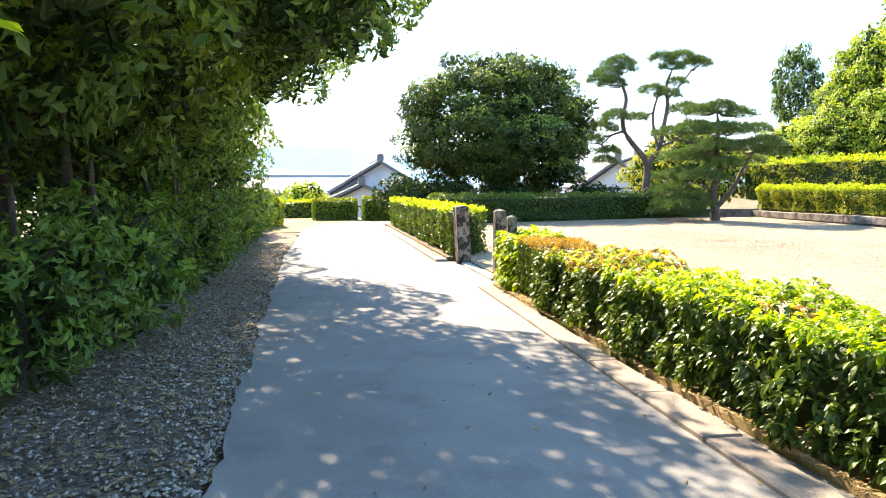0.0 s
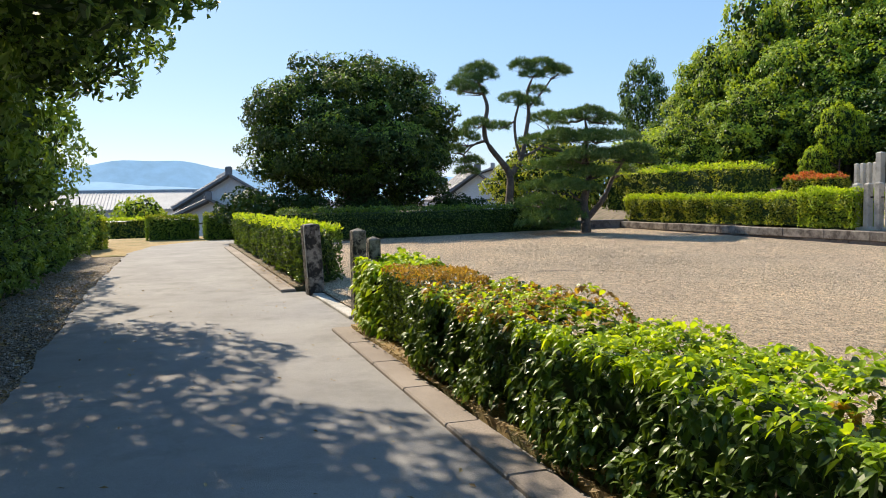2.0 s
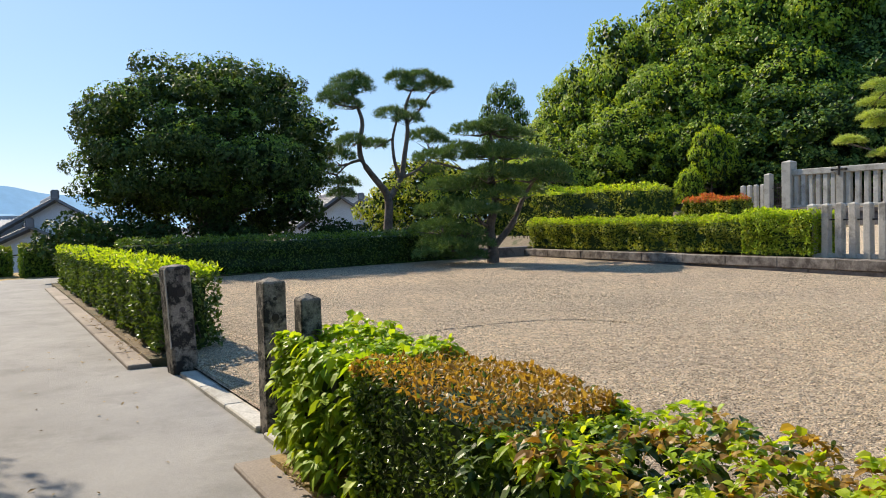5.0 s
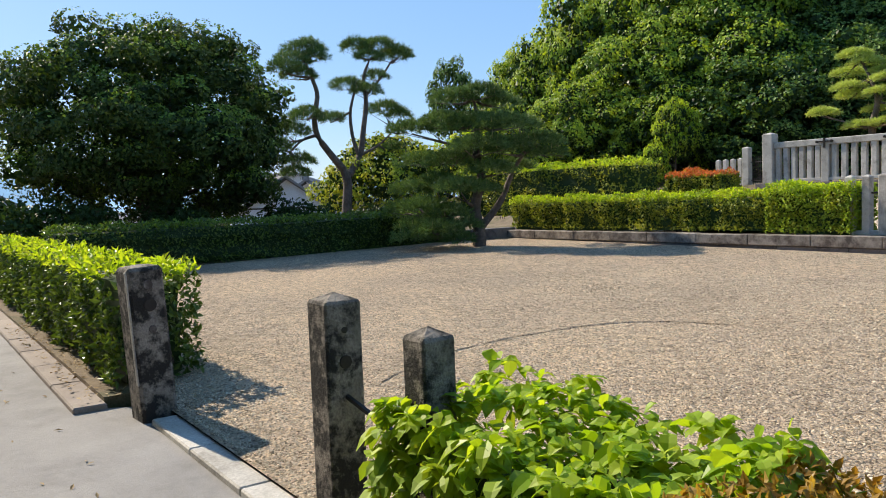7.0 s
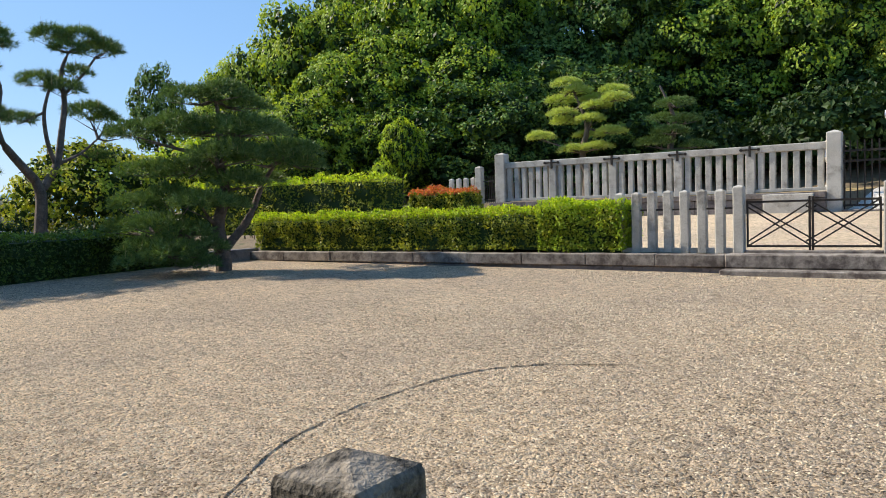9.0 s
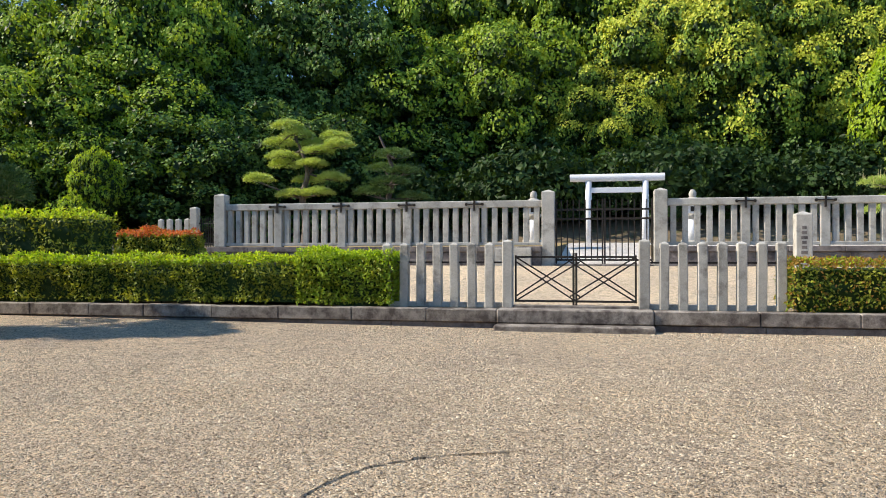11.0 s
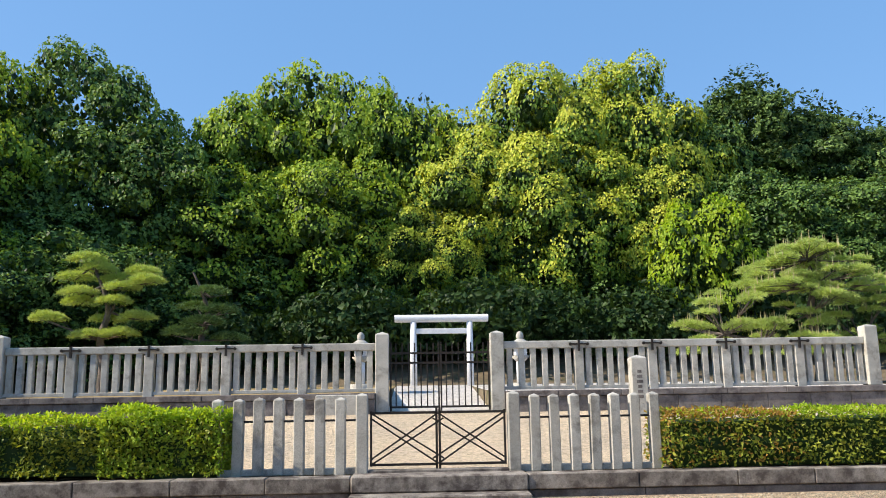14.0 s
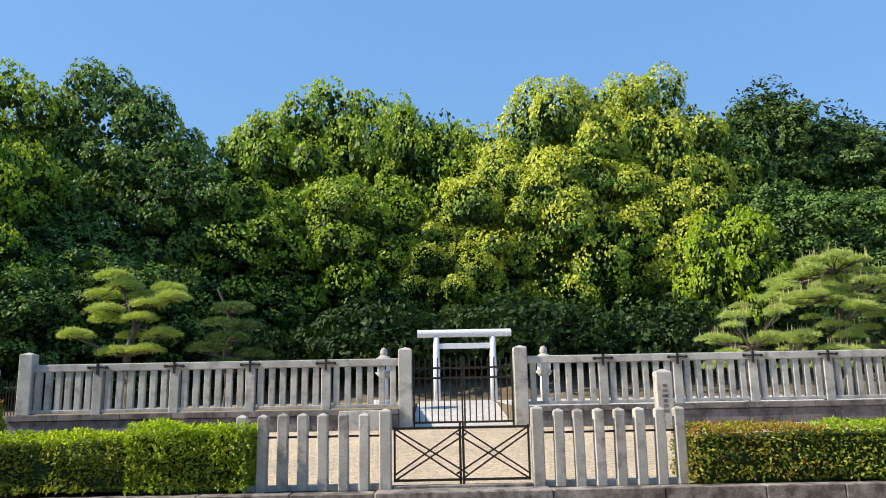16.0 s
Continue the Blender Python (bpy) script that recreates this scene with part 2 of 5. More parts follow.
def capped_post(w, d, h, cap, bevel=0.012, batter=0.0):
    """An upright stone post with a low pyramid on top."""
    bm = bmesh.new()
    k = 1 - batter
    lo = [bm.verts.new((sx * w / 2, sy * d / 2, 0)) for sx, sy in ((-1, -1), (1, -1), (1, 1), (-1, 1))]
    hi = [bm.verts.new((sx * w / 2 * k, sy * d / 2 * k, h - cap)) for sx, sy in ((-1, -1), (1, -1), (1, 1), (-1, 1))]
    tip = bm.verts.new((0, 0, h))
    bm.faces.new(lo[::-1])
    for i in range(4):
        j = (i + 1) % 4
        bm.faces.new((lo[i], lo[j], hi[j], hi[i]))
        bm.faces.new((hi[i], hi[j], tip))
    es = [e for e in bm.edges if tip not in e.verts]
    bmesh.ops.bevel(bm, geom=es, offset=bevel, segments=1, affect="EDGES")
    return bm


def bar(p, q, w, bm=None):
    """A square bar from p to q."""
    bm = bm or bmesh.new()
    p, q = Vector(p), Vector(q)
    m = Matrix.Translation((p + q) / 2) @ (q - p).to_track_quat("Z", "Y").to_matrix().to_4x4() @ Matrix.Diagonal((w, w, (q - p).length, 1))
    bmesh.ops.create_cube(bm, size=1.0, matrix=m)
    return bm


def tubes(paths, sides=8):
    """Arrays of round limbs: each path is a list of (x, y, z, radius), smoothed."""
    VV, FF, off = [], [], 0
    for path in paths:
        P = np.array(path, float)
        k = max(2, len(P) * 3)
        s, t = np.linspace(0, len(P) - 1, k), np.arange(len(P))
        P = np.stack([np.interp(s, t, P[:, i]) for i in range(4)], 1)
        for _ in range(2):
            P[1:-1] = 0.25 * P[:-2] + 0.5 * P[1:-1] + 0.25 * P[2:]
        d = np.gradient(P[:, :3], axis=0)
        d /= np.linalg.norm(d, axis=1, keepdims=True) + 1e-9
        ref = np.where(np.abs(d[:, 2:3]) > 0.9, [[1.0, 0, 0]], [[0, 0, 1.0]])
        u = np.cross(d, ref)
        u /= np.linalg.norm(u, axis=1, keepdims=True)
        w = np.cross(d, u)
        a = np.linspace(0, 2 * np.pi, sides, endpoint=False)
        ring = P[:, None, :3] + P[:, None, 3:4] * (np.cos(a)[None, :, None] * u[:, None] + np.sin(a)[None, :, None] * w[:, None])
        VV.append(ring.reshape(-1, 3))
        i = np.arange(k - 1)[:, None] * sides + np.arange(sides)[None]
        j = np.arange(k - 1)[:, None] * sides + (np.arange(sides)[None] + 1) % sides
        FF.append(np.stack([i, j, j + sides, i + sides], -1).reshape(-1, 4) + off)
        off += k * sides
    return np.concatenate(VV), np.concatenate(FF)


def unit(a):
    return a / (np.linalg.norm(a, axis=-1, keepdims=True) + 1e-9)


def leaves(P, A, length, width, rng, spread=0.7, lift=0.0):
    """One pointed, folded leaf at each point of P, its axis near A. Arrays of vertices and quads (two to a leaf)."""
    n = len(P)
    L = length * rng.uniform(0.7, 1.25, n)[:, None]
    d = unit(unit(A) * (1 - spread) + unit(rng.normal(size=(n, 3))) * spread + [0, 0, lift])
    s = unit(np.cross(d, unit(rng.normal(size=(n, 3)) * 0.6 + A)))
    up = np.cross(s, d)
    W = L * width
    base, tip = P, P + d * L - up * L * 0.24
    mid = P + d * L * 0.5 - up * L * 0.05
    lf, rt = P + d * L * 0.45 + s * W * 0.5 + up * L * 0.06, P + d * L * 0.45 - s * W * 0.5 + up * L * 0.06
    V = np.stack([base, rt, tip, lf, mid], 1).reshape(-1, 3)
    o = np.arange(n)[:, None] * 5
    F = np.concatenate([o + [[0, 1, 2, 4]], o + [[0, 4, 2, 3]]], 1).reshape(-1, 4)
    return V, F


def broad_leaves(P, A, length, width, rng):
    """Oval leaves with a folded midrib that arch over: six quads each."""
    n = len(P)
    L = length * rng.uniform(0.65, 1.25, n)[:, None]
    d = unit(A + rng.normal(size=(n, 3)) * 0.15)
    s = unit(np.cross(d, np.array([0, 0, 1.0]) + rng.normal(size=(n, 3)) * 0.35))
    up = np.cross(s, d)
    rows_ = []
    for f, w, drop in ((0.0, 0.08, 0.0), (0.33, 0.95, 0.03), (0.68, 0.85, 0.14), (1.0, 0.05, 0.36)):
        c = P + d * L * f * (1 - 0.12 * f) - np.array([0, 0, 1.0]) * L * drop
        rows_ += [c + s * L * width * w * 0.5 + up * L * 0.05 * w, c, c - s * L * width * w * 0.5 + up * L * 0.05 * w]
    V = np.stack(rows_, 1).reshape(-1, 3)
    o = np.arange(n)[:, None] * 12
    F = np.concatenate([o + [[3 * r + c, 3 * r + c + 1, 3 * r + c + 4, 3 * r + c + 3]] for r in range(3) for c in range(2)], 1).reshape(-1, 4)
    return V, F


def flat_leaves(P, A, length, width, rng, spread=0.7):
    """Cheap leaves for far crowns: one folded quad each."""
    n = len(P)
    L = length * rng.uniform(0.6, 1.35, n)[:, None]
    nrm = unit(unit(A) + rng.normal(size=(n, 3)) * spread)
    d = unit(np.cross(nrm, rng.normal(size=(n, 3))))
    s = np.cross(nrm, d)
    V = np.stack([P - d * L * 0.5, P - s * L * width * 0.5 + nrm * L * 0.08, P + d * L * 0.5, P + s * L * width * 0.5 + nrm * L * 0.08], 1).reshape(-1, 3)
    F = np.arange(n)[:, None] * 4 + np.arange(4)[None]
    return V, F


def shoots(P, A, k, length, width, rng, cup=0.35):
    """Rosettes of k leaves round the tips of shoots at P that grow along A."""
    n = len(P)
    A = unit(A + rng.normal(size=A.shape) * 0.35)
    t1 = unit(np.cross(A, rng.normal(size=(n, 3))))
    t2 = np.cross(A, t1)
    PP, AA = [], []
    for i in range(k):
        th = 2 * np.pi * (i + rng.uniform(-0.2, 0.2, n)) / k
        r = np.cos(th)[:, None] * t1 + np.sin(th)[:, None] * t2
        PP.append(P + A * rng.uniform(-0.3, 0.1, n)[:, None] * length)
        AA.append(r + A * (cup + rng.uniform(-0.35, 0.35, n)[:, None]))
    PP, AA = np.concatenate(PP), np.concatenate(AA)
    return broad_leaves(PP, AA, length, width, rng)


def join(parts):
    VV, FF, SS, off = [], [], [], 0
    for (V, F), s in parts:
        VV.append(V)
        FF.append(F + off)
        SS.append(np.full(len(F), s))
        off += len(V)
    return np.concatenate(VV), np.concatenate(FF), np.concatenate(SS)


def wobble(P, scale, amount, seed):
    """A cheap, smooth three-way wave field, for uneven outlines."""
    q = P * scale + seed
    return amount * (np.sin(q[:, 0] * 1.7 + np.sin(q[:, 1] * 1.3)) + np.sin(q[:, 1] * 2.1 + q[:, 2] * 1.1) + np.sin(q[:, 2] * 2.3 + q[:, 0] * 0.9 + 2.0)) / 3


def ground_height(x, y):
    x, y = np.asarray(x, float), np.asarray(y, float)
    sm = lambda a, b, v: np.clip((v - a) / (b - a), 0, 1) ** 2 * (3 - 2 * np.clip((v - a) / (b - a), 0, 1))
    low = -0.28 - 3.4 * sm(-23, -60, x)
    up = 0.05 + 0.25 * sm(-0.1, 0.1, y) + 0.45 * sm(0.5, 12.0, y) + 0.6 * np.where((x > -1.25) & (x < 2.1), sm(12.8, 24.0, y), sm(12.2, 12.5, y)) + 0.2 * sm(14, 28, y)
    edge = sm(-17, -14.5, x)
    z = np.where(y > -0.1, low + (up - low) * np.maximum(edge, sm(8, 20, y) * sm(-70, -40, x)), low)
    front = 31.5 - 9 * sm(-14, -30, x) - 6 * sm(14, 40, x)
    hill = np.clip(y - front, 0, None)
    z = z + 9 * (1 - np.exp(-hill / 26)) * sm(-75, -45, x)
    return z

# ---------------------------------------------------------------- ground, road, courts


def court_height(x, y):
    """The forecourt falls to the path and rises a little towards the far corner with the pine."""
    x, y = np.asarray(x, float), np.asarray(y, float)
    rise = np.clip((y + 10.5) / 8.0, 0, 1) * np.clip(-x / 12.0, 0, 1.2)
    return np.interp(y, [-12.42, -12.0, -10.5, -6.0, -0.1], [-0.16, -0.11, -0.03, 0.0, 0.02]) + 0.10 * rise


def spaced(parts):
    return np.unique(np.concatenate([np.arange(a, b, s) for a, b, s in parts]))


gx = spaced([(-3000, -200, 400), (-200, -60, 20), (-60, 60, 1.5), (60, 200, 20), (200, 3001, 400), (-1.28, -1.2, 0.04), (2.08, 2.16, 0.04)])
gy = np.unique(np.concatenate([spaced([(-3000, -200, 400), (-200, -40, 20), (-40, 60, 1.5), (60, 200, 20), (200, 3001, 400)]), [-0.1, 0.1, 0.5, 12.2, 12.5]]))
GX, GY = np.meshgrid(gx, gy, indexing="ij")
gv = np.stack([GX, GY, ground_height(GX, GY)], -1).reshape(-1, 3)
gi = (np.arange(len(gx) - 1)[:, None] * len(gy) + np.arange(len(gy) - 1)[None]).reshape(-1)
gf = np.stack([gi, gi + len(gy), gi + len(gy) + 1, gi + 1], 1)
ground = tagged(put("ground", mesh_of("ground", gv, gf, M_EARTH, smooth=True)), "dark bare earth with moss reaching to the horizon", "ground", kind="structure")


def strip(name, xs, lefts, rights, z, thick, material, label, category="ground", rows=6):
    """A thin sheet between two side lines, with a skirt down to its underside."""
    n = len(xs)
    V, F = [], []
    for i in range(n):
        for j in range(rows + 1):
            f = j / rows
            V.append((xs[i], lefts[i] + (rights[i] - lefts[i]) * f, z[i] if isinstance(z, (list, np.ndarray)) else z))
    w = rows + 1
    for i in range(n - 1):
        for j in range(rows):
            F.append((i * w + j, (i + 1) * w + j, (i + 1) * w + j + 1, i * w + j + 1))
    rim = [i * w for i in range(n)] + [(n - 1) * w + j for j in range(1, w)] + [i * w + rows for i in range(n - 2, -1, -1)] + [j for j in range(rows - 1, 0, -1)]
    o = len(V)
    V += [(V[k][0], V[k][1], V[k][2] - thick) for k in rim]
    for a in range(len(rim)):
        b = (a + 1) % len(rim)
        F.append((rim[a], rim[b], o + b, o + a))
    return tagged(put(name, mesh_of(name, V, F, material)), label, category, kind="structure")


rx = np.linspace(-20.0, 30, 301)
road_left = np.interp(rx, [-20, -17.5, -14, -4, 2, 9, 30], [-13.6, -15.1, -15.72, -15.90, -15.84, -15.76, -15.6])
road_left += 0.02 * np.sin(rx * 2.3) + 0.015 * np.sin(rx * 5.1) + np.random.default_rng(8).normal(size=301) * 0.011
road_right = np.interp(rx, [-20, -14, -1.97, -1.8, 12, 30], [-12.0, -12.9, -12.85, -12.5, -12.5, -12.3])
road = strip("road", rx, road_left, road_right, -0.22, 0.08, M_ROAD, "worn grey asphalt path with a crumbling edge", "road")
verge = strip("verge", rx, road_left - 1.6 + 0.25 * np.sin(rx * 0.9), road_left - 0.045, -0.25, 0.05, M_VERGE, "shaded gravel verge strewn with dead leaves", "verge")
dx = np.linspace(-30, -13, 14)
dry = strip("dry_grass", dx, np.interp(dx, [-30, -24, -13], [-18.5, -18.0, -16.6]), np.interp(dx, [-30, -21, -18, -13], [-11.5, -12, -14.9, -15.6]), ground_height(dx, dx * 0 - 15) + 0.045, 0.04, M_DRYGRASS, "patch of sunlit dry yellow grass", "grass")
cx = np.linspace(-12.72, 26, 30)
court_y = np.array([-12.42, -12.0, -11.5, -11.0, -10.5, -10.0, -8.0, -5.0, -2.0, -0.12])
CX, CY = np.meshgrid(cx, court_y, indexing="ij")
CZ = court_height(CX, CY)
ci = (np.arange(29)[:, None] * 10 + np.arange(9)[None]).reshape(-1)
court = tagged(put("gravel_court", mesh_of("gravel_court", np.stack([CX, CY, CZ], -1).reshape(-1, 3), np.stack([ci, ci + 10, ci + 11, ci + 1], 1), M_GRAVEL, smooth=True)), "wide forecourt of pale loose gravel", "gravel", kind="structure")


def court_sheet(name, y0, y1, n, material, label, lift=0.012, x0=-13.5, x1=22):
    xs, ys = np.linspace(x0, x1, 24), np.linspace(y0, y1, n)
    X, Y = np.meshgrid(xs, ys, indexing="ij")
    v = np.stack([X, Y, ground_height(X * 0 + (0.4 if -1.4 < (x0 + x1) / 2 < 2.2 else 8.0), Y) + lift], -1).reshape(-1, 3)
    i = (np.arange(23)[:, None] * n + np.arange(n - 1)[None]).reshape(-1)
    return tagged(put(name, mesh_of(name, v, np.stack([i, i + n, i + n + 1, i + 1], 1), material)), label, "gravel", kind="structure")


court_sheet("inner_court", 0.35, 11.9, 20, M_COURT, "raked beige gravel inside the low stone fence", 0.012, -8.5, 22)
court_sheet("shrine_court", 12.35, 31.5, 40, M_WHITE_GRAVEL, "white gravel in front of the gateway", 0.02, -1.2, 2.08)
for a, b in ((-13.0, -1.28), (2.16, 16)):
    court_sheet("shrine_grass", 12.6, 30.0, 20, M_WHITE_GRAVEL if a > 0 else M_DRYGRASS, "pale ground beside the white gravel", 0.012, a, b)

# ---------------------------------------------------------------- kerbs and steps


def stones(parent, name, x0, x1, n, y0, y1, z0, z1, material, seed, gap=0.008, bevel=0.012):
    r = random.Random(seed)
    cuts = [x0 + (x1 - x0) * i / n + (r.uniform(-0.12, 0.12) * (x1 - x0) / n if 0 < i < n else 0) for i in range(n + 1)]
    for a, b in zip(cuts, cuts[1:]):
        j = r.uniform(-0.006, 0.006)
        part(name, box(a + gap / 2, b - gap / 2, y0 + j, y1, z0, z1 + j * 0.7, bevel), material, parent)


kerb = thing("kerb", pose(0, 0, 0), "grey stained stone kerb in two courses edging the gravel", "kerb", kind="structure")
stones(kerb, "kerb_stone", -12.35, -1.22, 9, -0.25, 0.06, 0.13, 0.335, M_KERB, 1)
stones(kerb, "kerb_stone", 1.22, 22.0, 15, -0.25, 0.06, 0.13, 0.335, M_KERB, 2)
stones(kerb, "footing_stone", -12.35, -1.22, 7, -0.21, 0.04, -0.1, 0.125, M_BASE, 3)
stones(kerb, "footing_stone", 1.22, 22.0, 12, -0.21, 0.04, -0.1, 0.125, M_BASE, 4)
kerb_end = thing("kerb_return", pose(-12.5, 0, 0), "stone wall end closing the kerb behind the pine, darkened as shade", "kerb", kind="structure")
# the darker M_BASE colour stands for the shade on this wall end
part("kerb_stone", box(-0.15, 0.15, -2.2, 0.06, -0.1, 0.40, 0.02), M_BASE, kerb_end)
steps = thing("steps", pose(0, -0.21, 0), "two worn stone steps up to the low iron gate", "steps")
part("upper_step", box(-1.215, 1.215, -0.06, 0.5, 0.12, 0.345, 0.02), M_KERB, steps)
part("lower_step", box(-1.225, 1.225, -0.36, 0.3, -0.08, 0.115, 0.018), M_KERB, steps)

curb_b = thing("path_curb", pose(0, 0, 0), "flat concrete curb slabs along the path under the hedge", "curb", kind="structure")
r = random.Random(5)
for i in range(12):
    a = 2.05 + i * 1.0
    m = pose(a, -12.94 - 0.018 * i, -0.26, 0, r.uniform(-0.4, 0.4), -1)
    part("curb_slab", box(0.005, 0.992, 0, 0.24, 0, 0.075, 0.012), M_CURB, curb_b, at=m)
curb_a = thing("path_curb", pose(0, 0, 0), "flat concrete curb slabs beside the clipped hedge", "curb", kind="structure")
for i in range(13):
    a = -1.88 - i * 1.0
    m = pose(a, -12.96, -0.26, 0, r.uniform(-0.4, 0.4), 180)
    part("curb_slab", box(0.005, 0.992, -0.24, 0, 0, 0.085, 0.012), M_CURB, curb_a, at=m)
sill = thing("threshold", pose(0, 0, 0), "pale flush stone sill between the entrance posts", "sill", kind="structure")
for a, b in ((-1.2, -0.36), (-0.35, 0.48), (0.49, 1.32), (1.5, 2.0)):
    part("sill_stone", box(a, b, -12.58, -12.40, -0.35, -0.178, 0.010), M_STONE, sill)
soil = tagged(put("planting_strip", bm_mesh("planting_strip", box(2.15, 18, -12.74, -11.85, -0.35, -0.15), M_DRYGRASS)), "earth strip under the hedge", "soil", kind="structure")
soil2 = tagged(put("planting_strip", bm_mesh("planting_strip", box(-16, -1.95, -12.73, -11.7, -0.35, -0.14), M_EARTH)), "earth strip under the clipped hedge", "soil", kind="structure")
soil3 = tagged(put("planting_strip", bm_mesh("planting_strip", box(-14.6, -12.75, -11.6, -1.4, -0.35, 0.03), M_EARTH)), "earth strip under the dark boundary hedge", "soil", kind="structure")

# ---------------------------------------------------------------- entrance posts
gate_post = thing("entrance_post", pose(1.41, -12.466, -0.25), "dark weathered stone post with sockets and a pyramid top", "stone post", "entrance posts")
part("shaft", capped_post(0.168, 0.165, 1.14, 0.035, 0.009), M_POST, gate_post)


def socket(parent, z, s, y=0.0):
    bm = bmesh.new()
    bmesh.ops.create_cone(bm, cap_ends=True, segments=14, radius1=s, radius2=s * 0.9, depth=0.012, matrix=pose(0.083, y, z, 0, 90, 0))
    part("socket", bm, M_IRON, parent, "dark round socket hole")


socket(gate_post, 0.99, 0.014)
socket(gate_post, 0.86, 0.03)
bm = bmesh.new()
bar((0.07, 0.0, 0.72), (0.46, 0.03, 0.62), 0.016, bm)
part("iron_bar", bm, M_IRON, gate_post, "thin black iron bar")
short_post = thing("entrance_post", pose(2.08, -12.445, -0.25), "shorter dark stone post standing in the hedge", "stone post", "entrance posts")
part("shaft", capped_post(0.135, 0.135, 1.07, 0.035, 0.009), M_POST, short_post)
tall_post = thing("entrance_post", pose(-1.40, -12.50, -0.25, 3.0, 0, 4), "stained old stone post leaning at the clipped hedge end", "stone post", "entrance posts")
part("shaft", capped_post(0.26, 0.25, 1.13, 0.02, 0.022), M_POST, tall_post)
part("groove", box(0.085, 0.125, -0.131, -0.122, 0.30, 1.09, 0.003), M_STONE, tall_post, "pale worn edge strip")
for z, s_ in ((0.99, 0.036), (0.85, 0.05), (0.68, 0.03)):
    bm = bmesh.new()
    bmesh.ops.create_cone(bm, cap_ends=True, segments=14, radius1=s_, radius2=s_ * 0.85, depth=0.014, matrix=pose(0.13, 0.01, z, 0, 90, 0))
    part("socket", bm, M_IRON if s_ > 0.04 else M_KERB, tall_post, "filled round socket")

# ---------------------------------------------------------------- low front fence and gate
FENCE_POST = bm_mesh("fence_post", capped_post(0.145, 0.15, 1.09, 0.035, 0.012), M_STONE)
GATE_POST = bm_mesh("gate_post", capped_post(0.17, 0.18, 1.13, 0.03, 0.014), M_STONE)
r = random.Random(7)
for side, group in ((-1, "low stone fence"), (1, "low stone fence")):
    f = thing("stone_fence", pose(0, 0.2, 0.33), "low grey granite fence of upright posts with iron rods", "fence", group)
    put("gate_post", GATE_POST, f, pose(side * 1.09, 0, 0), "taller square gate post")
    for i in range(7):
        put("fence_post", FENCE_POST, f, pose(side * (1.395 + 0.291 * i), r.uniform(-0.006, 0.006), r.uniform(-0.012, 0.004), 0, r.uniform(-0.5, 0.5), r.uniform(-2, 2)))
    a, b = sorted((side * 1.17, side * 3.2))
    part("sill_rail", box(a, b, -0.05, 0.05, 0.0, 0.09, 0.008), M_STONE, f)
    part("iron_rod", bar((a, 0.0, 0.75), (b, 0.0, 0.75), 0.03), M_IRON, f)
for side in (-1, 1):
    g = thing("iron_gate", pose(0, 0.2, 0.40), "low black iron gate leaf with crossed double bars", "gate", "low gate leaves")
    a, b = side * 0.96, side * 0.022
    part("stile", bar((a, 0, 0.03), (a, 0, 0.80), 0.03), M_IRON, g)
    part("stile", bar((b, 0, -0.04), (b, 0, 0.84), 0.034), M_IRON, g)
    part("rail", bar((a, 0, 0.05), (b, 0, 0.05), 0.034), M_IRON, g)
    part("rail", bar((a, 0, 0.77), (b, 0, 0.77), 0.034), M_IRON, g)
    for s in (0.0, 0.075):
        part("cross_bar", bar((a, 0.004, 0.05 + s), (b - side * 0.1 + side * s, 0.004, 0.69 + s), 0.024), M_IRON, g)
        part("cross_bar", bar((a, -0.006, 0.77 - s), (b - side * 0.1 + side * s, -0.006, 0.13 - s), 0.024), M_IRON, g)
tagged(put("gate_sill", bm_mesh("gate_sill", box(-1.0, 1.0, 0.12, 0.28, 0.30, 0.385, 0.01), M_KERB)), "stone sill under the low iron gate", "sill", kind="structure")

# ---------------------------------------------------------------- inner fence on its base wall
BY = 12.33
base_wall = thing("base_wall", pose(0, BY, 0), "stained dark stone base wall under the tall fence", "wall", kind="structure")
for x0, x1, n in ((-12.85, -1.5, 7), (2.33, 14.0, 7)):
    stones(base_wall, "coping_stone", x0, x1, n, -0.42, 0.22, 1.2, 1.37, M_BASE, 11 + n)
    stones(base_wall, "wall_stone", x0, x1, n + 2, -0.36, 0.18, 0.45, 1.192, M_BASE, 21 + n)
part("wall_stone", box(-3.2, -1.8, -0.55, -0.37, 0.6, 1.33, 0.02), M_STONE, base_wall)

BALUSTER = bm_mesh("baluster", box(-0.086, 0.086, -0.08, 0.08, 0, 1.22, 0.012), M_FENCE)
FRAME_POST = bm_mesh("frame_post", box(-0.135, 0.135, -0.115, 0.115, -0.1, 1.27, 0.015), M_FENCE)
END_POST = bm_mesh("end_post", capped_post(0.40, 0.40, 1.84, 0.07, 0.02), M_FENCE)
BIG_POST = bm_mesh("big_post", capped_post(0.40, 0.40, 2.46, 0.07, 0.02), M_FENCE)


def clip_bracket(parent, x):
    bm = box(-0.28, 0.28, -0.17, -0.118, 1.33, 1.375)
    box(-0.03, 0.03, -0.175, -0.116, 1.14, 1.47, bm=bm)
    for s in (-1, 1):
        bmesh.ops.create_cone(bm, cap_ends=True, segments=10, radius1=0.045, radius2=0.045, depth=0.06, matrix=pose(s * 0.26, -0.145, 1.35, 90, 0, 0))
    part("iron_bracket", bm, M_IRON, parent, "black iron bracket over the rail", at=pose(x, 0, 0))


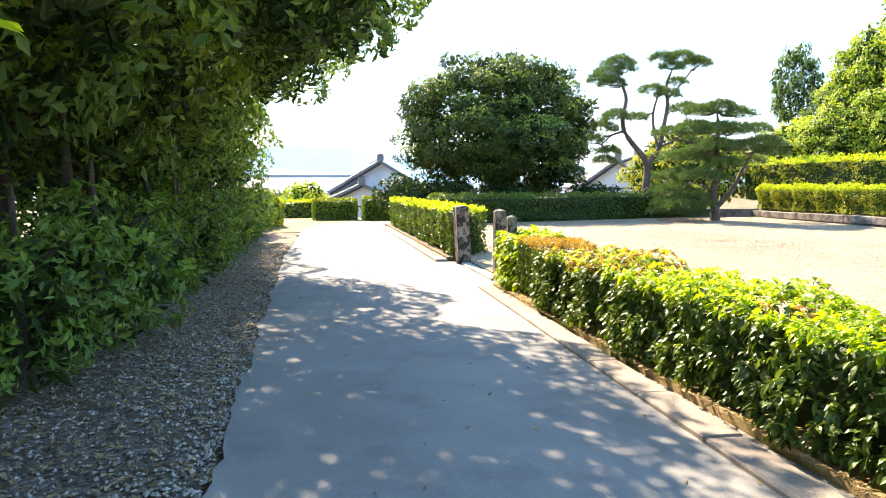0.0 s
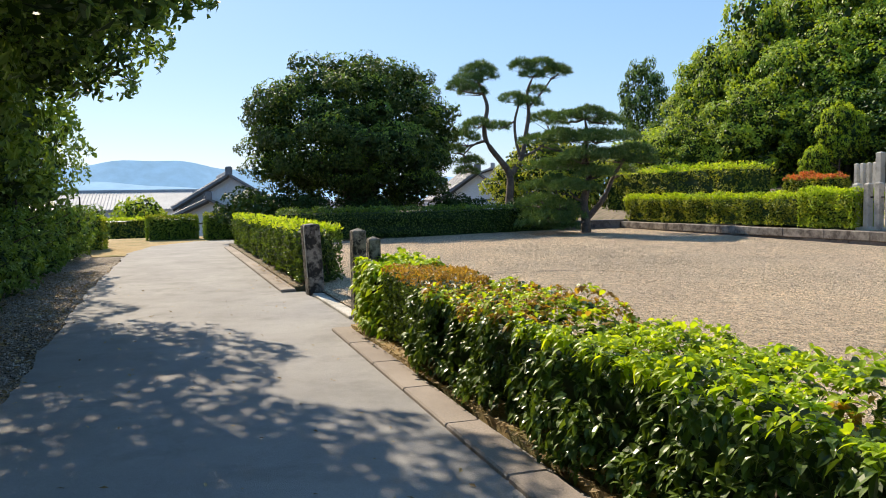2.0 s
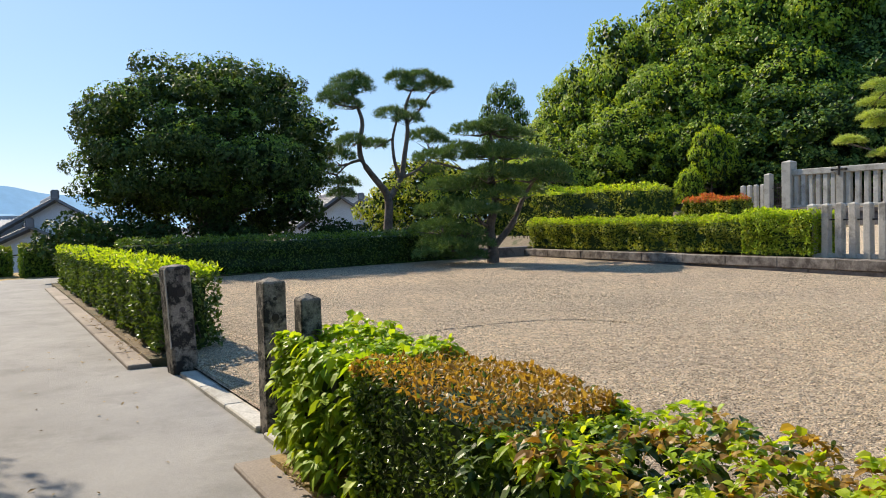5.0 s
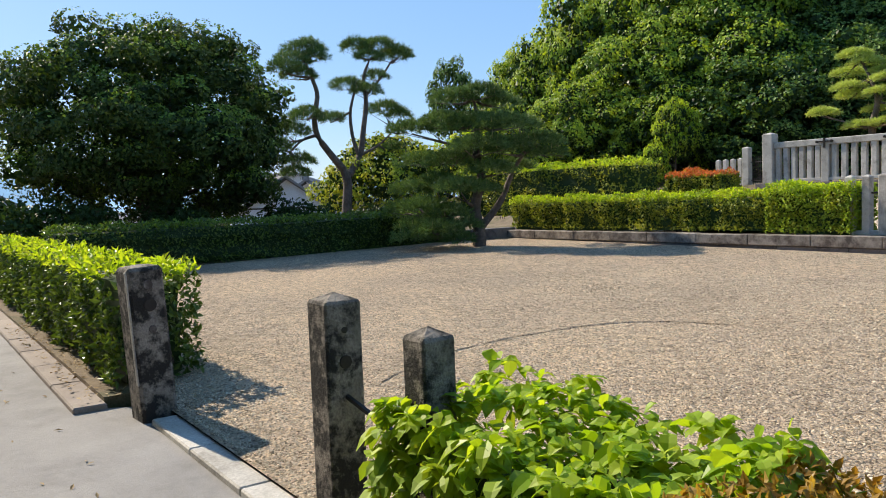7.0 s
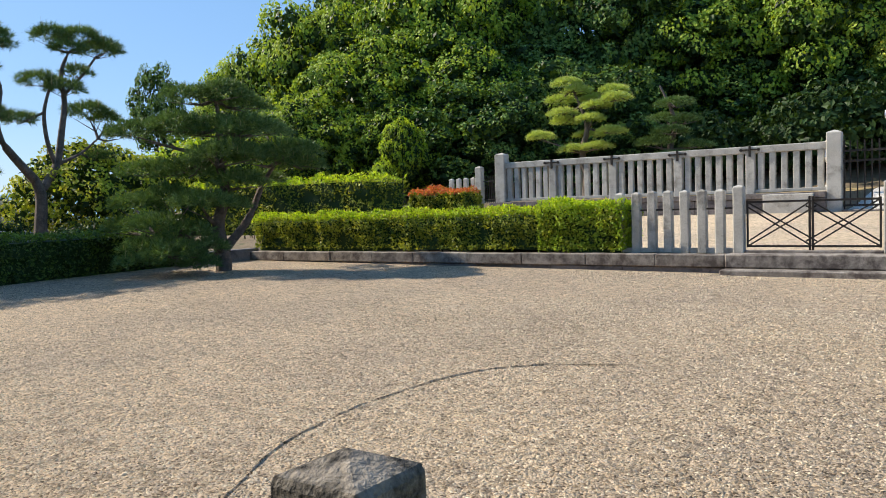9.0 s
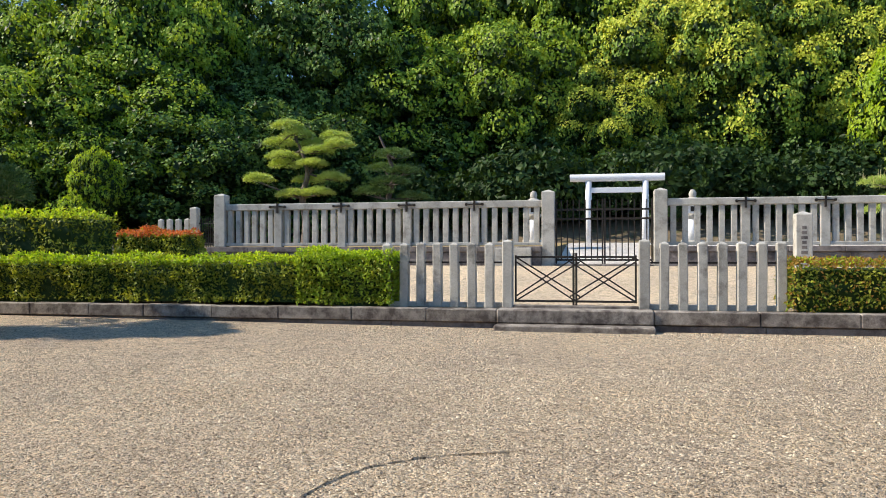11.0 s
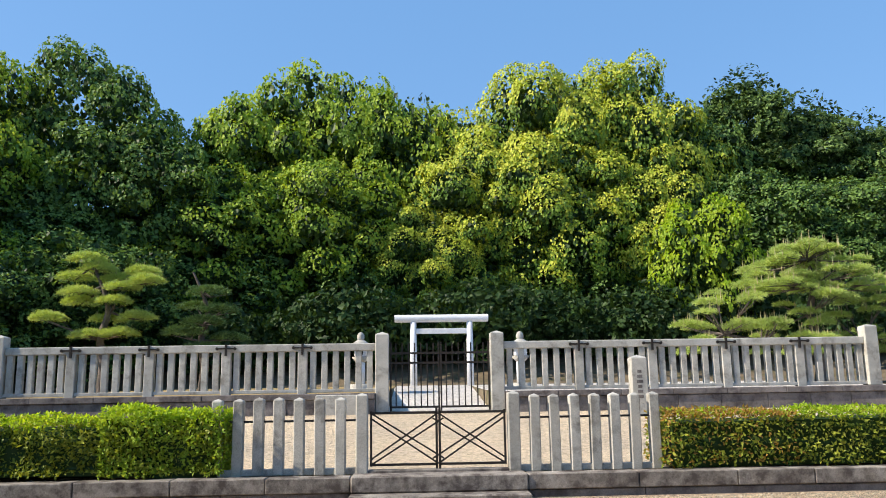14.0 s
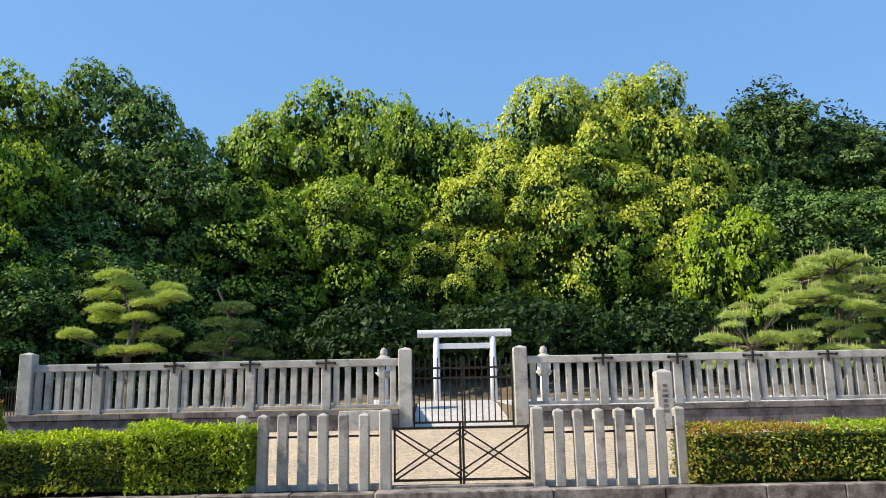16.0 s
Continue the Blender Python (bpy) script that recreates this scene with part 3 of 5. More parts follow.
def panel_fence(posts, x0, x1, label):
    f = thing("tall_stone_fence", pose(0, BY, 1.37), label, "fence", "tall stone fence")
    part("top_rail", box(x0, x1, -0.12, 0.12, 1.24, 1.46, 0.02), M_FENCE, f)
    edges = [x0] + list(posts) + [x1]
    for a, b in zip(edges, edges[1:]):
        pa, pb = (a + 0.14 if a in posts else a), (b - 0.14 if b in posts else b)
        part("bottom_rail", box(pa, pb, -0.09, 0.09, 0.03, 0.13, 0.01), M_FENCE, f)
        n = 6
        for i in range(n):
            x = pa + (pb - pa) * (i + 0.5) / n
            put("baluster", BALUSTER, f, pose(x, r.uniform(-0.004, 0.004), 0.03, 0, 0, r.uniform(-1.5, 1.5)))
    for x in posts:
        put("frame_post", FRAME_POST, f, pose(x, 0, 0.0))
        clip_bracket(f, x)
    return f


fl = panel_fence((-10.39, -8.13, -5.89, -3.65), -12.3, -1.5, "long pale stone fence with square balusters and a top rail")
put("end_post", END_POST, fl, pose(-12.5, 0, 0.0))
fr = panel_fence((4.58, 6.80, 9.05, 11.30), 2.32, 13.32, "long pale stone fence with square balusters and a top rail")
put("end_post", END_POST, fr, pose(13.51, 0, 0.0))
for x in (-1.30, 2.12):
    g = tagged(put("gate_pillar", BIG_POST, None, pose(x, BY, 0.70)), "tall square stone gate pillar with a pyramid cap", "pillar", "gate pillars")

for x0, x1 in ((-1.08, 0.405), (0.415, 1.9)):
    g = thing("barred_gate", pose(0, BY, 0.90), "tall black iron gate leaf with pickets", "gate", "tall gate leaves")
    for x in (x0 + 0.03, x1 - 0.03):
        part("stile", bar((x, 0, -0.1), (x, 0, 1.95), 0.05), M_IRON, g)
    for z in (0.04, 1.33, 1.62):
        part("rail", bar((x0, 0, z), (x1, 0, z), 0.06), M_IRON, g)
    for i in range(7):
        x = x0 + (x1 - x0) * (i + 1) / 8
        part("picket", bar((x, 0, 0.04), (x, 0, 1.92), 0.036), M_IRON, g)
tagged(put("gate_sill", bm_mesh("gate_sill", box(-1.1, 1.9, BY - 0.25, BY + 0.2, 0.5, 0.82, 0.02), M_KERB)), "stone sill under the tall iron gate", "sill", kind="structure")

# side fences beyond the ends
side = thing("iron_side_fence", pose(-12.95, 12.55, 1.25), "dark iron picket fence beside the stone end post", "fence")
for i in range(6):
    part("picket", bar((-0.12 * i, 0.06 * i, 0), (-0.12 * i, 0.06 * i, 1.15), 0.02), M_IRON, side)
for z in (0.25, 0.95):
    part("rail", bar((0.05, 0, z), (-0.75, 0.36, z), 0.025), M_IRON, side)
put("gate_post", bm_mesh("gate_post", capped_post(0.27, 0.27, 1.75, 0.05, 0.02), M_FENCE), side, pose(-0.85, 0.3, -0.2))
low = thing("stone_side_fence", pose(-13.9, 12.9, 1.15), "short pale stone posts stepping back from the fence", "fence")
for i in range(4):
    put("fence_post", bm_mesh("fence_post", capped_post(0.17, 0.17, 1.25, 0.04, 0.015), M_FENCE), low, pose(-0.28 - 0.42 * i, 0.10 + 0.12 * i, 0))

# ---------------------------------------------------------------- torii, lanterns, stone marker
torii = thing("torii_gate", pose(1.0, 27.9, 1.58), "plain white stone torii gateway before the wood", "torii")


def cyl(rad, z0, z1, x=0.0, seg=20, r2=None):
    bm = bmesh.new()
    bmesh.ops.create_cone(bm, cap_ends=True, segments=seg, radius1=rad, radius2=r2 or rad, depth=z1 - z0, matrix=pose(x, 0, (z0 + z1) / 2))
    for f in bm.faces:
        f.smooth = len(f.verts) == 4
    return bm


for s in (-1, 1):
    part("column", cyl(0.175, -0.1, 3.1, s * 1.4, r2=0.155), M_WHITE, torii)
bm = bmesh.new()
bmesh.ops.create_cone(bm, cap_ends=True, segments=20, radius1=0.19, radius2=0.19, depth=4.66, matrix=pose(0, 0, 3.28, 0, 90, 0))
part("lintel", bm, M_WHITE, torii)
part("tie_beam", box(-1.4, 1.4, -0.10, 0.10, 2.52, 2.78, 0.015), M_WHITE, torii)


def lantern(x, y, z):
    t = thing("stone_lantern", pose(x, y, z), "pale carved stone lantern with a wide cap and finial", "stone lantern", "lantern pair")
    part("plinth", cyl(0.5, -0.3, 0.2, seg=6), M_STONE, t)
    part("shaft", cyl(0.17, 0.2, 1.05), M_WHITE, t)
    part("platform", cyl(0.22, 1.05, 1.25, seg=6, r2=0.4), M_STONE, t)
    bm = box(-0.24, 0.24, -0.24, 0.24, 1.25, 1.62, 0.03)
    part("fire_box", bm, M_WHITE, t)
    part("fire_window", box(-0.1, 0.1, -0.25, -0.235, 1.33, 1.53), M_IRON, t)
    part("cap", cyl(0.62, 1.62, 1.92, seg=6, r2=0.14), M_STONE, t)
    bm = bmesh.new()
    bmesh.ops.create_uvsphere(bm, u_segments=12, v_segments=8, radius=0.15, matrix=Matrix.Translation((0, 0, 2.03)) @ Matrix.Diagonal((1, 1, 1.3, 1)))
    part("finial", bm, M_STONE, t)


lantern(-2.46, 20.0, 1.46)
lantern(3.85, 20.0, 1.42)
marker = thing("stone_marker", pose(5.58, 9.6, 0.58), "upright engraved granite marker post", "marker")
part("shaft", capped_post(0.42, 0.36, 1.70, 0.08, 0.02), M_STONE, marker)
part("foot", box(-0.34, 0.34, -0.3, 0.3, -0.15, 0.13, 0.02), M_STONE, marker)
for i in range(6):
    w = 0.055 + 0.012 * (i % 3)
    part("engraving", box(-w, w, -0.186, -0.178, 1.22 - 0.13 * i, 1.30 - 0.13 * i), M_BASE, marker, "worn engraved character")

# ---------------------------------------------------------------- hedges


def box_points(rng, n, x0, x1, y0, y1, z0, z1, rough, seed):
    """Points over the sides and top of a clipped hedge, with outward axes and an uneven skin."""
    lx, ly, lz = x1 - x0, y1 - y0, z1 - z0
    areas = np.array([lx * ly, lx * lz, lx * lz, ly * lz, ly * lz])
    face = rng.choice(5, n, p=areas / areas.sum())
    u, v = rng.uniform(size=n), rng.uniform(size=n)
    P, A = np.zeros((n, 3)), np.zeros((n, 3))
    for k, (ax, val, nrm) in enumerate(((2, z1, (0, 0, 1)), (1, y0, (0, -1, 0)), (1, y1, (0, 1, 0)), (0, x0, (-1, 0, 0)), (0, x1, (1, 0, 0)))):
        m = face == k
        o = [i for i in range(3) if i != ax]
        lo, hi = (x0, y0, z0), (x1, y1, z1)
        P[m, o[0]] = lo[o[0]] + u[m] * (hi[o[0]] - lo[o[0]])
        P[m, o[1]] = lo[o[1]] + v[m] * (hi[o[1]] - lo[o[1]])
        P[m, ax] = val
        A[m] = nrm
    c = np.array([(x0 + x1) / 2, (y0 + y1) / 2, (z0 + z1) / 2])
    h = np.array([lx, ly, lz]) / 2
    q = (P - c) / h
    e = np.clip(np.abs(q) - (1 - 0.12 / h), 0, None) * np.sign(q) * h
    P -= e * 0.35
    A = unit(A + e * 6)
    P += A * (wobble(P, 3.2, rough, seed) + wobble(P, 9.0, rough * 0.5, seed + 5) + wobble(P, 21.0, 0.022, seed + 8))[:, None]
    return P, A


def hedge(name, x0, x1, y0, y1, z0, z1, count, leaf, label, category="hedge", seed=1, rough=0.035, mature=L_HEDGE, young=L_LIME, accent=None, young_share=0.8, whorls=0, width=0.5, core=True, turn=0.0, accent_zone=None):
    """A clipped hedge: dark core that paints the shade inside, leaves over its skin, and young growth along the top."""
    rng = np.random.default_rng(seed)
    cx, cy = (x0 + x1) / 2, (y0 + y1) / 2
    lx, ly = (x1 - x0) / 2, (y1 - y0) / 2
    t = thing(name, pose(cx, cy, z0, 0, 0, turn), label, category, "clipped hedges" if category == "hedge" else "")
    H = z1 - z0
    parts = []
    for layer, (inset, share) in enumerate(((0.0, 0.62), (0.045, 0.38))):
        n = int(count * share)
        P, A = box_points(rng, n, -lx + inset, lx - inset, -ly + inset, ly - inset, 0.04, H - inset, rough, seed)
        if accent_zone is not None:
            zone = (P[:, 0] > accent_zone[0] - cx) & (P[:, 0] < accent_zone[1] - cx)
        else:
            zone = wobble(P, 1.1, 1.0, seed + 9) > 0.36
        top = (P[:, 2] > H - 0.12 + wobble(P, 4.0, 0.05, seed + 2)) & (rng.uniform(size=n) < young_share)
        s = np.where(top, 1, 0)
        if accent is not None:
            s = np.where(((top & (rng.uniform(size=n) < 0.6)) if accent_zone is None else (top | (rng.uniform(size=n) < 0.25))) & zone & (rng.uniform(size=n) < 0.8), 2, s)
        for k in range(3):
            m = s == k
            if not m.any():
                continue
            if whorls:
                w = rng.uniform(size=m.sum()) < 0.75
                up = np.array([0, 0, 0.55])
                parts.append((shoots(P[m][w], A[m][w] + up, whorls, leaf * (0.85 if k else 1), width, rng), k))
                if (~w).any():
                    parts.append((broad_leaves(P[m][~w], A[m][~w] + rng.normal(size=P[m][~w].shape) * 0.5, leaf, width, rng), k))
            else:
                parts.append((leaves(P[m], A[m] + [0, 0, 0.3], leaf, width, rng, 0.55), k))
    V, F, S = join(parts)
    mats = [mature, young, accent or young]
    put("foliage", mesh_of("foliage", V, F, mats, S), t)
    # box coloured near black so gaps between the leaves look shaded
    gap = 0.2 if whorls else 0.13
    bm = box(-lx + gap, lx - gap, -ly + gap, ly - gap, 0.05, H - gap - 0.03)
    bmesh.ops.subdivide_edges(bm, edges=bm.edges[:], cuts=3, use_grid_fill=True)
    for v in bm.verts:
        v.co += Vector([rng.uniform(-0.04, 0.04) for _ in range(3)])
    part("shade_core", bm, L_SHADE, t, "plain dark core coloured as the shaded leaves inside")
    paths = []
    for i in range(int(max(4, lx * 6))):
        x, y = rng.uniform(-lx + 0.1, lx - 0.1), rng.uniform(-ly + 0.12, ly - 0.12)
        paths.append([(x, y, -0.1, 0.014), (x + rng.uniform(-.05, .05), y, 0.15, 0.011), (x + rng.uniform(-.1, .1), y + rng.uniform(-.1, .1), 0.4, 0.006)])
    tagged(put("stems", mesh_of("stems", *tubes(paths, 5), M_BARK), t), "thin woody stems at the foot", kind="stuff")
    return t


# along the path, near
hedge("path_hedge", 4.35, 13.5, -12.72, -11.95, -0.17, 0.55, 8200, 0.07, "leafy evergreen hedge with lime and bronze new growth beside the path", seed=3, rough=0.10, mature=L_PATH, young=L_LIME, accent=L_BRONZE, young_share=0.9, whorls=6, width=0.48)
hedge("bronze_hedge", 3.15, 4.50, -12.68, -11.98, -0.17, 0.60, 9000, 0.034, "small-leaved hedge block with a bronze clipped top", seed=4, rough=0.03, mature=L_PATH, young=L_BRONZE, young_share=0.95, width=0.55)
hedge("leafy_shrub", 1.98, 3.25, -12.66, -12.0, -0.17, 0.62, 800, 0.10, "bright green broad-leaved shrub around the short post", "shrub", seed=5, rough=0.10, mature=L_LIGHT, young=L_LIME, young_share=0.9, whorls=6, width=0.50)
hedge("clipped_hedge", -14.9, -2.1, -12.66, -11.9, -0.15, 0.82, 23000, 0.075, "clipped evergreen hedge with yellow-green tops beside the path", seed=6, rough=0.07, mature=L_PATH, young=L_LIME, accent=L_HEDGE, young_share=0.85, width=0.5)
hedge("boundary_hedge", -13.85, -12.7, -11.5, -1.7, -0.02, 0.96, 15000, 0.08, "dark shaded clipped hedge along the end of the forecourt", seed=7, rough=0.07, mature=L_PATH, young=L_MID, young_share=0.5, width=0.5)
hedge("kerb_hedge", -12.45, -3.02, -0.02, 0.95, 0.31, 1.17, 31000, 0.068, "clipped sunlit hedge on the kerb with yellow-green skin", seed=8, rough=0.11, mature=L_HEDGE, young=L_LIME, accent=L_YELLOW, young_share=0.8)
hedge("kerb_hedge", 3.22, 20.0, -0.02, 0.95, 0.31, 1.14, 31000, 0.070, "clipped hedge on the kerb with orange-tinged end", seed=9, rough=0.05, mature=L_HEDGE, young=L_LIME, accent=L_BRONZE, young_share=0.8, accent_zone=(3.0, 5.2))
hedge("kerb_hedge", -4.75, -2.99, -0.05, 0.9, 0.31, 1.28, 6500, 0.070, "taller clipped hedge block beside the low fence", seed=10, rough=0.08, mature=L_LIGHT, young=L_LIME, young_share=0.8)
hedge("upper_hedge", -21.0, -12.3, 4.3, 6.2, 0.5, 2.22, 13000, 0.11, "tall wavy clipped hedge behind the kerb hedge", seed=12, rough=0.20, mature=L_HEDGE, young=L_LIME, young_share=0.85)
hedge("red_hedge", -13.2, -10.9, 7.2, 8.3, 0.5, 1.80, 9000, 0.09, "clipped hedge with fresh red leaf tips", seed=13, rough=0.15, mature=L_HEDGE, young=L_RED, young_share=0.9)
hedge("far_hedge", -23.0, -22.0, -15.4, -13.45, -0.3, 0.72, 4000, 0.10, "far clipped hedge block past the end of the path", seed=14, mature=L_MID, young=L_HEDGE)
hedge("far_hedge", -22.2, -21.0, -13.25, -11.9, -0.3, 0.80, 3500, 0.10, "far clipped hedge block past the end of the path", seed=15, mature=L_MID, young=L_HEDGE)
hedge("far_hedge", -29.0, -28.0, -19.5, -14.5, -0.8, 0.55, 5000, 0.11, "far clipped hedge block past the end of the path", seed=16, mature=L_HEDGE, young=L_LIME)
hedge("far_hedge", -17.6, -16.4, -17.6, -16.5, -0.3, 0.85, 3000, 0.08, "yellow-green rounded shrub at the end of the verge", "shrub", seed=17, mature=L_YELLOW, young=L_LIME)

# ---------------------------------------------------------------- trees


def sphere_dirs(rng, n):
    return unit(rng.normal(size=(n, 3)))


def crown_mesh(name, radii, puffs, puff_r, count, leaf, material, seed, width=0.6, low=-0.5, shape=1.0, spread=0.7, inner=0.25, young=None, deep=0.76, young_at=0.12, core=0.0):
    """A crown of many leafy clumps round an ellipsoid; local origin at its centre. Leaves that face up take the young
    material, if one is given.
    """
    rng = np.random.default_rng(seed)
    k = np.arange(int(puffs * 2 / (1 - low))) + 0.5
    ph, zz = k * 2.399963, 1 - 2 * k / len(k)
    C = np.stack([np.cos(ph) * np.sqrt(1 - zz * zz), np.sin(ph) * np.sqrt(1 - zz * zz), zz], 1)
    C = unit(C + rng.normal(size=C.shape) * 0.10)
    C = C[C[:, 2] > low]
    rad = rng.uniform(deep, 1.04, len(C))
    if shape != 1.0:
        rad *= np.where(C[:, 2] > 0, 1 - (1 - shape) * C[:, 2], 1)
        C[:, :2] *= (1 - (1 - shape) * np.clip(C[:, 2:3], 0, 1))
    C = C * rad[:, None] * (np.array(radii) - puff_r * 0.6)
    R = puff_r * rng.uniform(0.65, 1.3, len(C))
    pick = rng.choice(len(C), int(count * 2.2), p=R ** 2 / (R ** 2).sum())
    sub = sphere_dirs(rng, 26 * 7)
    sub[:, 2] = np.where(sub[:, 2] < -0.65, -sub[:, 2], sub[:, 2])
    own = sub[(pick * 37 % 7) * 26 + rng.integers(0, 26, len(pick))]
    off = rng.normal(size=(len(pick), 3)) * 0.26
    d = unit(own + off)
    dome = 0.80 + 0.26 * np.exp(-(np.linalg.norm(off, axis=1) / 0.34) ** 2)
    P = C[pick] + d * (R[pick] * dome * rng.uniform(0.93, 1.05, len(pick)))[:, None] * np.array([1, 1, 0.72])
    keep = np.ones(len(P), bool)
    for i in range(len(C)):
        keep &= (np.linalg.norm(P - C[i], axis=1) > R[i] * 0.72)
    P, d = P[keep][:count], d[keep][:count]
    out = unit(P / np.array(radii))
    axis = unit(d + out * 0.6 + [0, 0, 0.35])
    sets = []
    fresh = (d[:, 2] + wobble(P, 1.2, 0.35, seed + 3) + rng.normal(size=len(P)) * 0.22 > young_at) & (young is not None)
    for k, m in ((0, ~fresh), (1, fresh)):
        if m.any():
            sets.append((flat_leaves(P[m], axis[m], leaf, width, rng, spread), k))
    # inner leaves take the near-black material, painting shade into the crown's gaps
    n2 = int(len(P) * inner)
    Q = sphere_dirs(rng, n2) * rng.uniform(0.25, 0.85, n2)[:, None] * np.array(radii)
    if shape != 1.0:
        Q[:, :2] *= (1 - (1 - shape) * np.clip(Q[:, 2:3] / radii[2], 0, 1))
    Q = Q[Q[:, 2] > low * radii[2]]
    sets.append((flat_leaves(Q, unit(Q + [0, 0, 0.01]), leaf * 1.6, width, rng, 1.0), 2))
    # more near-black leaves inside each clump, again as painted shade
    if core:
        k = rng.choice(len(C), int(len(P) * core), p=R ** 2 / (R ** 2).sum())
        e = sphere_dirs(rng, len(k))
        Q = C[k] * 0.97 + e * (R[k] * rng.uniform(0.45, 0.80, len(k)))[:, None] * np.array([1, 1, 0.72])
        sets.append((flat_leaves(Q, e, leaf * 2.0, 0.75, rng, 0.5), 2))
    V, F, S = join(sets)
    return mesh_of(name, V, F, [material, young or material, L_SHADE], S)


def trunk_mesh(h, r0, spread, seed, limbs=7, lean=0.0):
    rng = np.random.default_rng(seed)
    top = h
    mid = [(lean * z / h + rng.normal() * 0.05 * h * 0.2, rng.normal() * 0.01 * h, z, r0 * (1 - 0.75 * z / h)) for z in np.linspace(0, top, 5)]
    mid[0] = (0, 0, -0.4, r0 * 1.35)
    paths = [mid]
    for i in range(limbs):
        z = h * rng.uniform(0.35, 0.62)
        a = 2 * np.pi * i / limbs + rng.uniform(-0.4, 0.4)
        L = spread * rng.uniform(0.45, 0.8)
        bx = lean * z / h
        paths.append([(bx, 0, z, r0 * 0.42), (bx + np.cos(a) * L * 0.5, np.sin(a) * L * 0.5, z + L * 0.22, r0 * 0.25), (bx + np.cos(a) * L, np.sin(a) * L, z + L * 0.4, r0 * 0.08)])
    return mesh_of("trunk", *tubes(paths, 8), M_BARK, smooth=True)


def tree(name, x, y, crown, trunk, cz, label, s=1.0, turn=0.0, group="", z=None):
    """A tree of a trunk and a crown; cz is the height of the crown's centre above its foot."""
    z = float(ground_height(x, y)) if z is None else z
    t = thing(name, Matrix.Translation((x, y, z - 0.05)) @ Matrix.Rotation(radians(turn), 4, "Z") @ Matrix.Scale(s, 4), label, "tree", group)
    put("trunk", trunk, t)
    put("crown", crown, t, pose(0, 0, cz))
    return t


WOODS = "trees of the wood"
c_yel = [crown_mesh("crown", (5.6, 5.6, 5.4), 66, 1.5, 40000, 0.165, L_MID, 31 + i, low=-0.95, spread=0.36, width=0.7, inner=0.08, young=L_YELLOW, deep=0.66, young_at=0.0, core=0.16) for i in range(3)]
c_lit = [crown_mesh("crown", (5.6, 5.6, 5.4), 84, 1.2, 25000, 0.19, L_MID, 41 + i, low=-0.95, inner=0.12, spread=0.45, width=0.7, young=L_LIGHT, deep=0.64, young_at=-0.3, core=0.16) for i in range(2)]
c_mid = [crown_mesh("crown", (5.6, 5.6, 5.4), 70, 1.35, 20000, 0.205, L_MID, 51 + i, low=-0.98, spread=0.5, width=0.7, inner=0.12, core=0.16) for i in range(2)]
c_drk = [crown_mesh("crown", (5.6, 5.6, 6.2), 100, 1.15, 22000, 0.195, L_DEEP, 61 + i, low=-0.98, width=0.65, inner=0.15, spread=0.55, core=0.16) for i in range(2)]
c_con = [crown_mesh("crown", (4.2, 4.2, 6.3), 110, 0.72, 17000, 0.20, L_CONIFER, 71 + i, low=-0.95, shape=0.6, width=0.45, core=0.16) for i in range(2)]
c_und = [crown_mesh("crown", (5.6, 5.6, 5.8), 60, 1.3, 9500, 0.25, L_DEEP, 66 + i, low=-0.9, width=0.6, inner=0.25, core=0.16) for i in range(2)]
t_wood = [trunk_mesh(10.0, 0.30, 4.5, 81 + i) for i in range(3)]

